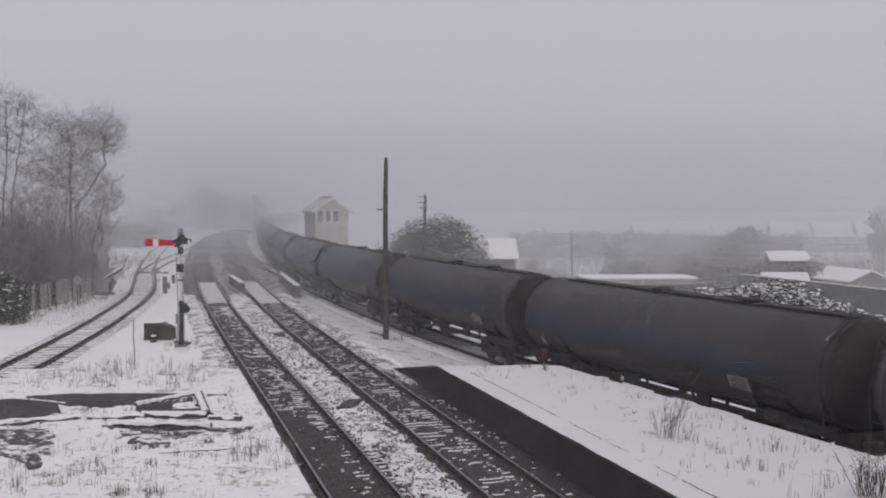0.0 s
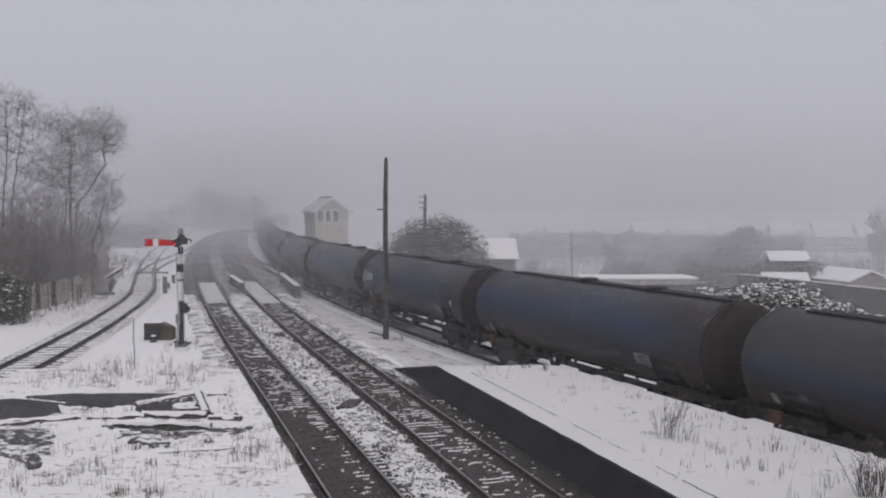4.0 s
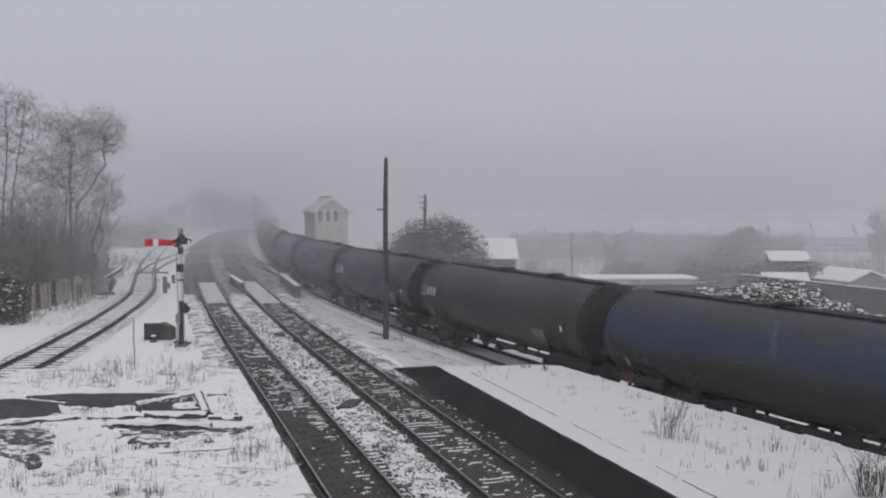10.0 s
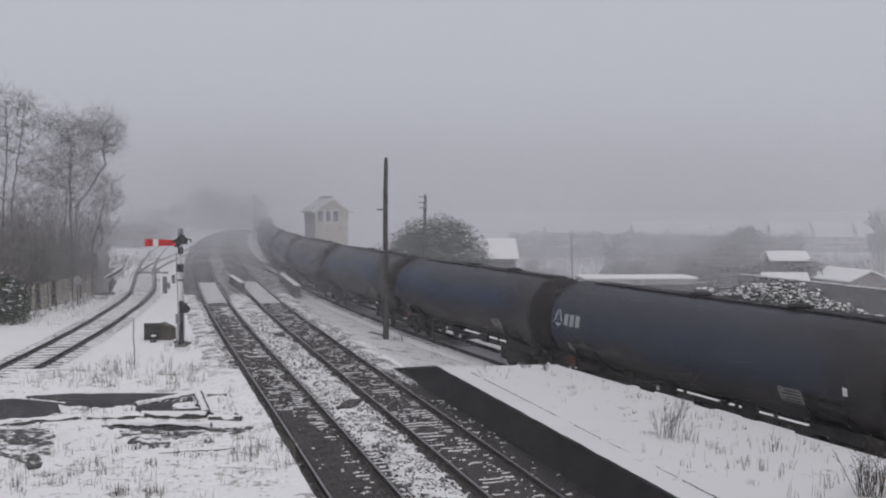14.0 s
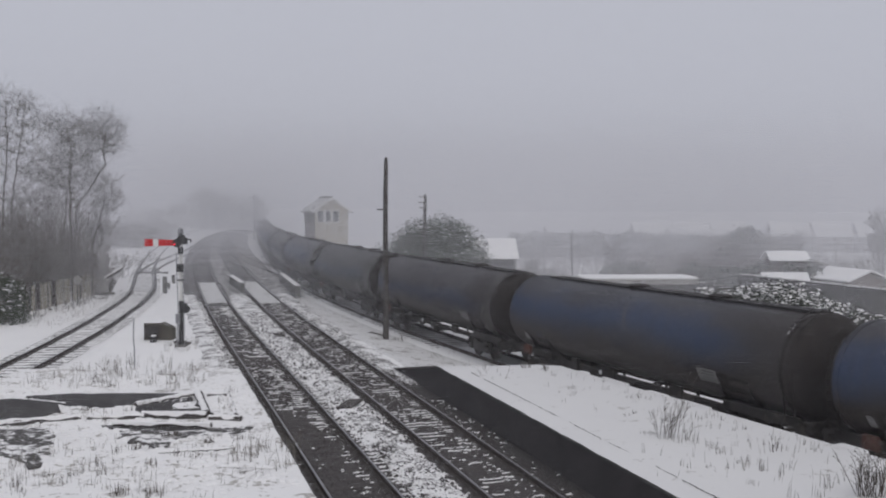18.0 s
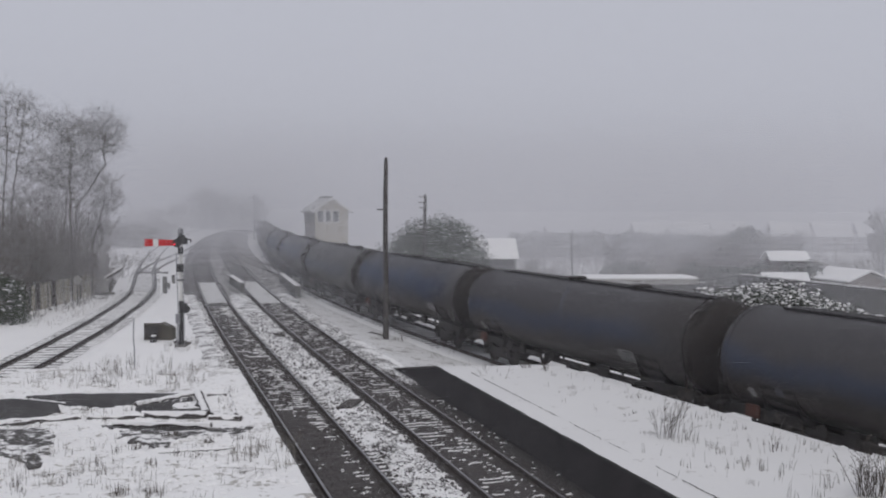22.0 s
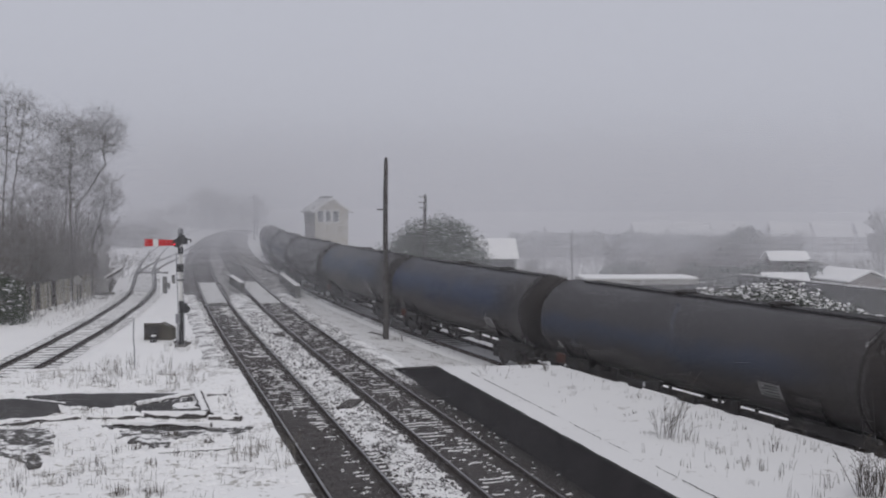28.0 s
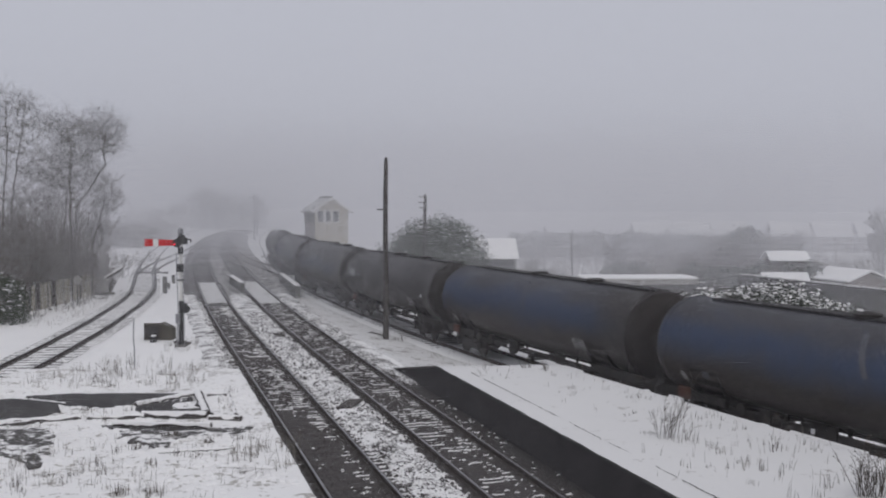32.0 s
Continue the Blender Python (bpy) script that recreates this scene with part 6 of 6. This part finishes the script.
thicket("undergrowth", "leafless garden bush before a bungalow", [(29.6, 34.6, 96.4, 98.2, -4.2, -0.8)], 3000, 15, (0.8, 1.6), SCRUB)
weed(5.15, 23.6, 0.9, 1.15, 10, 1, 0.5)
weed(5.32, 23.6, 0.9, 1.60, 5, 2, 0.25)
weed(5.62, 23.4, 0.9, 0.55, 4, 3, 0.5)
weed(7.85, 18.9, 0.9, 1.15, 22, 4, 0.55)
weed(8.12, 18.8, 0.9, 1.35, 16, 5, 0.4)
weed(8.42, 19.2, 0.9, 0.9, 10, 6, 0.4)
weed(2.75, 33.6, 0.9, 0.42, 8, 7, 0.6)
weed(3.35, 33.0, 0.9, 0.50, 6, 8, 0.4)
weed(7.25, 22.2, 0.9, 0.45, 6, 9, 0.5)
weed(-6.3, 23.6, 0.9, 0.34, 18, 10, 0.7)
weed(-5.3, 23.0, 0.9, 0.28, 12, 11, 0.3)
weed(-10.6, 33.0, 0.9, 0.55, 10, 12, 1.2)
weed(-2.2, 50.4, -0.42, 0.6, 6, 13, 0.6)
weed(-12.0, 45.8, -0.22, 0.8, 3, 14, 0.3)


# ---- what lies on the disused platform ----
BITUMEN = simple("bitumen_dark", (0.034, 0.032, 0.033), (0.072, 0.068, 0.068), 2.0, 0.85, rel=0.6)


def flat_patch(name, label, pts, mat, z=0.93, edge=0.05, seed=1, group=""):
    """A thin irregular slab with a ragged rim."""
    rng = random.Random(seed)
    rim = []
    n = len(pts)
    for i in range(n):
        a, b = pts[i], pts[(i + 1) % n]
        k = max(1, int(math.hypot(b[0] - a[0], b[1] - a[1]) / 0.25))
        for j in range(k):
            t = j / k
            rim.append((a[0] + (b[0] - a[0]) * t + rng.gauss(0, edge), a[1] + (b[1] - a[1]) * t + rng.gauss(0, edge)))
    cx, cy = sum(p[0] for p in rim) / len(rim), sum(p[1] for p in rim) / len(rim)
    bd = Builder()
    m = len(rim)
    v = [(x - cx, y - cy, -0.06) for x, y in rim] + [((x - cx) * 0.985, (y - cy) * 0.985, 0.0) for x, y in rim]
    bd.add(v, [tuple(range(m, 2 * m))] + [(i, (i + 1) % m, m + (i + 1) % m, m + i) for i in range(m)])
    ob = part(name, bd, mat)
    ob.matrix_basis = pose(cx, cy, z)
    return tagged(ob, label, "slab", group)


def timber(x0, y0, x1, y1, w=0.14, h=0.075, z=0.90, snow=True):
    a, b = Vector((x0, y0, z)), Vector((x1, y1, z))
    ln = (b - a).length
    th = thing("timber", "old platform edging timber half under snow", "timber", pose((x0 + x1) / 2, (y0 + y1) / 2, z, 0, 0, math.degrees(math.atan2(y1 - y0, x1 - x0))), "edging timbers")
    rng = random.Random(int(abs(x0) * 100 + y0))
    bd = Builder()
    n = max(3, int(ln / 0.5))
    v, f = [], []
    for k in range(n + 1):
        x = -ln / 2 + ln * k / n
        sag, jut = rng.gauss(0, 0.008), rng.gauss(0, 0.012)
        v += [(x, -w / 2 + jut, 0.0), (x, -w / 2 + jut, h + sag - 0.015), (x, -w / 2 + jut + 0.015, h + sag), (x, w / 2 + jut, h + sag), (x, w / 2 + jut, 0.0)]
    for k in range(n):
        f += [(5 * k + i, 5 * k + 5 + i, 5 * k + 6 + i, 5 * k + 1 + i) for i in range(4)]
    f += [(0, 1, 2, 3, 4), tuple(5 * n + 4 - i for i in range(5))]
    bd.add(v, f)
    part("beam", bd, SLEEPER, th)
    if snow:
        bd = Builder()
        n = max(8, int(ln / 0.12))
        v, f = [], []
        for k in range(n + 1):
            x = -ln / 2 + ln * k / n
            q = noise.noise((x * 1.6, y0, x0)) + 0.6 * noise.noise((x * 5.0, y0, 3.0))
            front = w * (0.50 + 0.20 * min(1.0, max(0.0, q + 0.2))) + 0.012
            drop = h * max(0.06, min(0.9, 0.28 + 0.6 * q))
            up = rng.uniform(0.018, 0.05)
            v += [(x, -front, h - drop), (x, -front * 0.8, h + up * 0.5), (x, 0, h + up), (x, w * 0.75, h * 0.6), (x, w * 1.2, 0.0)]
        for k in range(n):
            f += [(5 * k + i, 5 * k + 5 + i, 5 * k + 6 + i, 5 * k + 1 + i) for i in range(4)]
        bd.add(v, f)
        part("snow_cap", bd, SNOW, th, "", True)


flat_patch("bare_slab", "dark bare bitumen patch clear of snow", [(-13.0, 27.5), (-11.97, 28.2), (-11.28, 28.04), (-10.47, 27.56), (-9.9, 26.35), (-10.27, 25.51), (-12.5, 25.0)], BITUMEN, 0.945, 0.03, 1, "bare patches")
flat_patch("bare_slab", "long dark bitumen strip clear of snow", [(-11.79, 28.54), (-10.52, 28.96), (-6.98, 28.96), (-7.6, 28.15), (-8.38, 27.35), (-9.1, 27.0), (-9.9, 27.2), (-10.96, 27.8)], BITUMEN, 0.945, 0.03, 2, "bare patches")
flat_patch("bare_slab", "half-snowed dark slab", [(-8.2, 27.05), (-7.0, 28.5), (-6.15, 26.15), (-7.7, 26.0)], BITUMEN, 0.942, 0.03, 3, "bare patches")
flat_patch("snow_patch", "drift of snow lying on a dark slab", [(-7.25, 27.3), (-6.75, 27.75), (-6.45, 26.75), (-7.0, 26.7)], SNOW, 0.962, 0.05, 8, "bare patches")
flat_patch("bare_slab", "dark strip along the foot of a timber", [(-8.3, 24.72), (-5.6, 24.50), (-5.7, 24.20), (-7.0, 24.25), (-8.1, 24.45)], BITUMEN, 0.940, 0.04, 9, "bare patches")
flat_patch("trodden_patch", "trodden dirty snow with dark earth showing", [(-11.2, 24.2), (-9.85, 24.5), (-9.04, 23.74), (-8.54, 22.1), (-8.34, 20.67), (-8.97, 21.36), (-10.2, 21.8)], SNOW_DIRT, 0.938, 0.08, 4, "bare patches")
flat_patch("trodden_patch", "trodden dirty snow with dark earth showing", [(-8.0, 24.85), (-6.83, 24.85), (-6.1, 22.9), (-6.45, 22.4), (-7.43, 23.45)], SNOW_DIRT, 0.938, 0.08, 5, "bare patches")
timber(-8.95, 25.62, -7.55, 25.72, 0.14, 0.10)
timber(-7.64, 25.80, -5.99, 25.78, 0.16, 0.15)
timber(-8.25, 27.24, -6.98, 28.86, 0.15, 0.10)
timber(-6.94, 28.80, -6.02, 25.92, 0.20, 0.15)
timber(-5.87, 25.50, -5.04, 25.44, 0.14, 0.12)
timber(-8.01, 24.70, -5.60, 24.56, 0.16, 0.13)
timber(-6.19, 22.05, -4.60, 22.45, 0.10, 0.05)
timber(-6.66, 28.79, -6.08, 28.79, 0.12, 0.07)
timber(-6.05, 28.70, -5.30, 26.05, 0.09, 0.04)
timber(-10.95, 24.75, -9.12, 25.58, 0.16, 0.13)
timber(-13.2, 24.2, -10.90, 24.70, 0.16, 0.13)
timber(-12.0, 28.35, -10.2, 27.5, 0.05, 0.035)
flat_patch("trodden_patch", "trodden dirty snow with dark earth showing", [(-12.4, 23.4), (-10.4, 23.2), (-9.6, 22.2), (-10.6, 20.6), (-12.6, 21.2)], SNOW_DIRT, 0.936, 0.08, 6, "bare patches")
flat_patch("trodden_patch", "thin snow over a worn path", [(-6.4, 24.3), (-4.6, 24.6), (-4.5, 23.9), (-6.2, 23.4)], SNOW_DIRT, 0.934, 0.08, 7, "bare patches")


# ---- houses and gardens beyond the siding ----
HOUSE_WALL = simple("house_wall", (0.16, 0.14, 0.13), (0.30, 0.27, 0.25), 1.0, 0.9)
HOUSE_DARK = simple("shed_dark", (0.045, 0.043, 0.043), (0.095, 0.09, 0.088), 1.2, 0.9)
WIN_DARK, _nt, _b = node_mat("house_glass", 0.1, 0.0, 0.5)
_b.inputs["Base Color"].default_value = (0.05, 0.055, 0.06, 1)


def house(label, x, y, z, w, d, eave, ridge, turn, wall=None, chimney=True, along_x=True, windows=2, name="house"):
    """A small house with a snowed gable roof; the ridge runs along its width."""
    th = thing(name, label, "house" if name == "house" else "shed", pose(x, y, z, 0, 0, turn), "village houses" if name == "house" else "")
    wm = wall or HOUSE_WALL
    t = 0.2
    for s in (-1, 1):
        part("wall", Builder().box((0, s * (d / 2 - t / 2), eave / 2), (w, t, eave)), wm, th)
        bd = Builder()
        v = [(s * w / 2, -d / 2 + t, 0), (s * w / 2, d / 2 - t, 0), (s * w / 2, d / 2 - t, eave), (s * w / 2, 0, ridge - 0.1), (s * w / 2, -d / 2 + t, eave)]
        v += [(s * (w / 2 - t), b, c) for a, b, c in v]
        bd.add(v, [(0, 1, 2, 3, 4), (9, 8, 7, 6, 5)] + [(i, i + 5, (i + 1) % 5 + 5, (i + 1) % 5) for i in range(5)])
        part("gable", bd, wm, th)
        bd = Builder()
        o = 0.35
        ze = eave - (ridge - eave) * o / (d / 2)
        v = [(-w / 2 - o, 0, ridge), (w / 2 + o, 0, ridge), (w / 2 + o, s * (d / 2 + o), ze), (-w / 2 - o, s * (d / 2 + o), ze)]
        v += [(a, b, c + 0.16) for a, b, c in v]
        bd.add(v, [(3, 2, 1, 0), (4, 5, 6, 7), (0, 1, 5, 4), (1, 2, 6, 5), (2, 3, 7, 6), (3, 0, 4, 7)])
        part("roof_slope", bd, SNOW, th, "snow-covered roof slope")
        part("gutter", Builder().box((0, s * (d / 2 + o + 0.04), ze + 0.02), (w + 2 * o, 0.1, 0.1)), HOUSE_DARK, th)
    for k in range(windows):
        cx = -w / 2 + w * (k + 0.5) / windows
        win = part("window", Builder().box((cx, -d / 2 - 0.02, eave * 0.58), (1.25, 0.08, 1.15)), WHITE_PAINT, th, "white-framed window")
        part("pane", Builder().box((cx - 0.29, -d / 2 - 0.07, eave * 0.58), (0.5, 0.03, 0.98)), WIN_DARK, win)
        part("pane", Builder().box((cx + 0.29, -d / 2 - 0.07, eave * 0.58), (0.5, 0.03, 0.98)), WIN_DARK, win)
    if chimney:
        ch = part("chimney", Builder().box((w * 0.28, 0, ridge + 0.35), (0.7, 0.5, 1.3), None, 0.02), HOUSE_DARK, th)
        part("chimney_pot", Builder().lathe([(ridge + 1.0, 0.13), (ridge + 1.35, 0.11)], "z", (w * 0.28, 0, 0), 8), HOUSE_DARK, ch)
    return th


G = -4.15
house("grey shed with a thick snow roof behind an evergreen bush", 4.8, 101.0, -3.2, 4.0, 4.2, 4.4, 6.0, 6, HOUSE_DARK, False, True, 0, "shed")
house("small bungalow with a bright snowy roof", 33.8, 101.0, G, 3.3, 2.6, 5.05, 5.72, 0, None, False, True, 1)
house("bungalow with a broad snowy roof and dark gable", 37.8, 95.0, G, 5.6, 4.4, 3.55, 4.40, -75, None, False, True, 1)
house("low outbuilding with a snowy roof", 30.2, 90.5, G, 3.3, 3.6, 3.3, 4.3, -6, HOUSE_DARK, False, True, 0, "shed")
for x, y, w, tr in ((47.0, 232, 8.4, 4), (55.6, 231, 7.4, 0), (77.5, 230, 8.4, -4), (85.6, 227, 7.8, -2), (94.0, 224, 7.6, -6), (104, 222, 8.5, -4), (66.0, 238, 8.0, 0)):
    house("terraced house with a snowy roof dim in fog", x, y, G - 1.1, w, 8.0, 4.6, 7.7, tr, None, False, True, 2)


def flat_shed():
    th = thing("flat_roof_shed", "long low shed with a flat snow-covered roof", "shed", pose(15.2, 80.5, -3.4, 0, 0, 3))
    part("wall", Builder().box((0, 0, 1.85), (8.6, 3.4, 3.7)), HOUSE_DARK, th)
    part("fascia", Builder().box((0, 0, 3.72), (8.9, 3.7, 0.42), None, 0.03), CONCRETE, th, "pale roof edge")
    bd = Builder()
    bd.box((0, 0, 4.0), (8.8, 3.6, 0.16), None, 0.06)
    part("snow_cap", bd, SNOW, th, "thick even snow", True)


flat_shed()


def garden_fence(p0, p1, z0, h, label):
    a, b = Vector((*p0, z0)), Vector((*p1, z0))
    n = int((b - a).length / 1.85)
    th = thing("garden_fence", label, "fence", pose(a.x, a.y, z0, 0, 0, math.degrees(math.atan2((b - a).y, (b - a).x))))
    for k in range(n):
        part("panel", Builder().box((1.85 * k + 0.92, 0, h / 2), (1.78, 0.06, h), None, 0.01), HOUSE_DARK, th)
        part("post", Builder().box((1.85 * k, 0.0, h / 2 + 0.05), (0.1, 0.12, h + 0.1), None, 0.01), POLE_WOOD, th)
        part("snow_cap", Builder().box((1.85 * k + 0.92, 0, h + 0.04), (1.76, 0.12, 0.08), None, 0.03), SNOW, th)


garden_fence((25.5, 88.0), (31.6, 70.5), -4.1, 4.4, "tall dark garden fence with a line of snow on top")
garden_fence((14.0, 99.0), (26.0, 96.0), -4.1, 3.0, "dark garden fence with snow on top")


# ---- fog: banks of hair-fine drops strung in level threads, thinning with height ----
def fog_mat():
    m = bpy.data.materials.new("fog")
    m.use_nodes = True
    nt = m.node_tree
    nt.nodes.clear()
    out = nt.nodes.new("ShaderNodeOutputMaterial")
    front = nt.nodes.new("ShaderNodeBsdfDiffuse")
    back = nt.nodes.new("ShaderNodeBsdfTranslucent")
    tone = ramp(nt, noise_node(nt, coords(nt), 0.03, 3), ((0.3, (0.734, 0.734, 0.758)), (0.7, (0.750, 0.750, 0.774))))
    both = nt.nodes.new("ShaderNodeMixShader")
    for n in (front, back):
        nt.links.new(tone, n.inputs["Color"])
    nt.links.new(front.outputs[0], both.inputs[1])
    nt.links.new(back.outputs[0], both.inputs[2])
    nt.links.new(both.outputs[0], out.inputs["Surface"])
    return m


FOG = [(14, 0.018), (22, 0.010), (30, 0.011), (38, 0.012), (45, 0.013), (50, 0.018)] + [(54 + 4 * k, 0.038) for k in range(12)] + [(103, 0.05), (108, 0.07), (113, 0.12), (123, 0.15), (137, 0.20), (156, 0.25), (181, 0.28), (216, 0.33), (258, 0.36), (290, 0.30), (340, 0.58)]
FOG_MAT = fog_mat()


def fog_bank(y, density, seed):
    rng = random.Random(seed)
    bd = Builder()
    w, top = 30 + y * 0.6, max(22.0, 0.12 * y)
    gap = y * 0.00008
    z = -6.0
    if y < 50:
        top = 11.0
        z = -0.6
    v, f = [], []
    while z < top:
        t = min(1.0, max(0.0, (z - 4.0) / (top - 4.0)))
        th = gap * density * 0.93 * (1.0 - t * t * (3 - 2 * t) * (0.5 if y < 50 else 1.0))
        if th > gap * 0.002:
            k = len(v)
            zz = z + rng.uniform(0, 0.9) * (gap - th)
            yy = y + rng.uniform(-0.006, 0.006) * y
            s = rng.gauss(0, 0.002) * w
            v += [(-w - 0.02, yy, zz - s), (w, yy, zz + s), (w, yy, zz + s + th), (-w, yy, zz - s + th)]
            f.append((k, k + 1, k + 2, k + 3))
            if k:
                f.append((k - 4, k - 1, k))
        z += gap
    bd.add(v, f)
    tagged(part("fog_bank", bd, FOG_MAT), "thin drifting bank of grey winter fog", "fog", kind="stuff")


for i, (y, density) in enumerate(FOG):
    fog_bank(y, density, i)

motions()
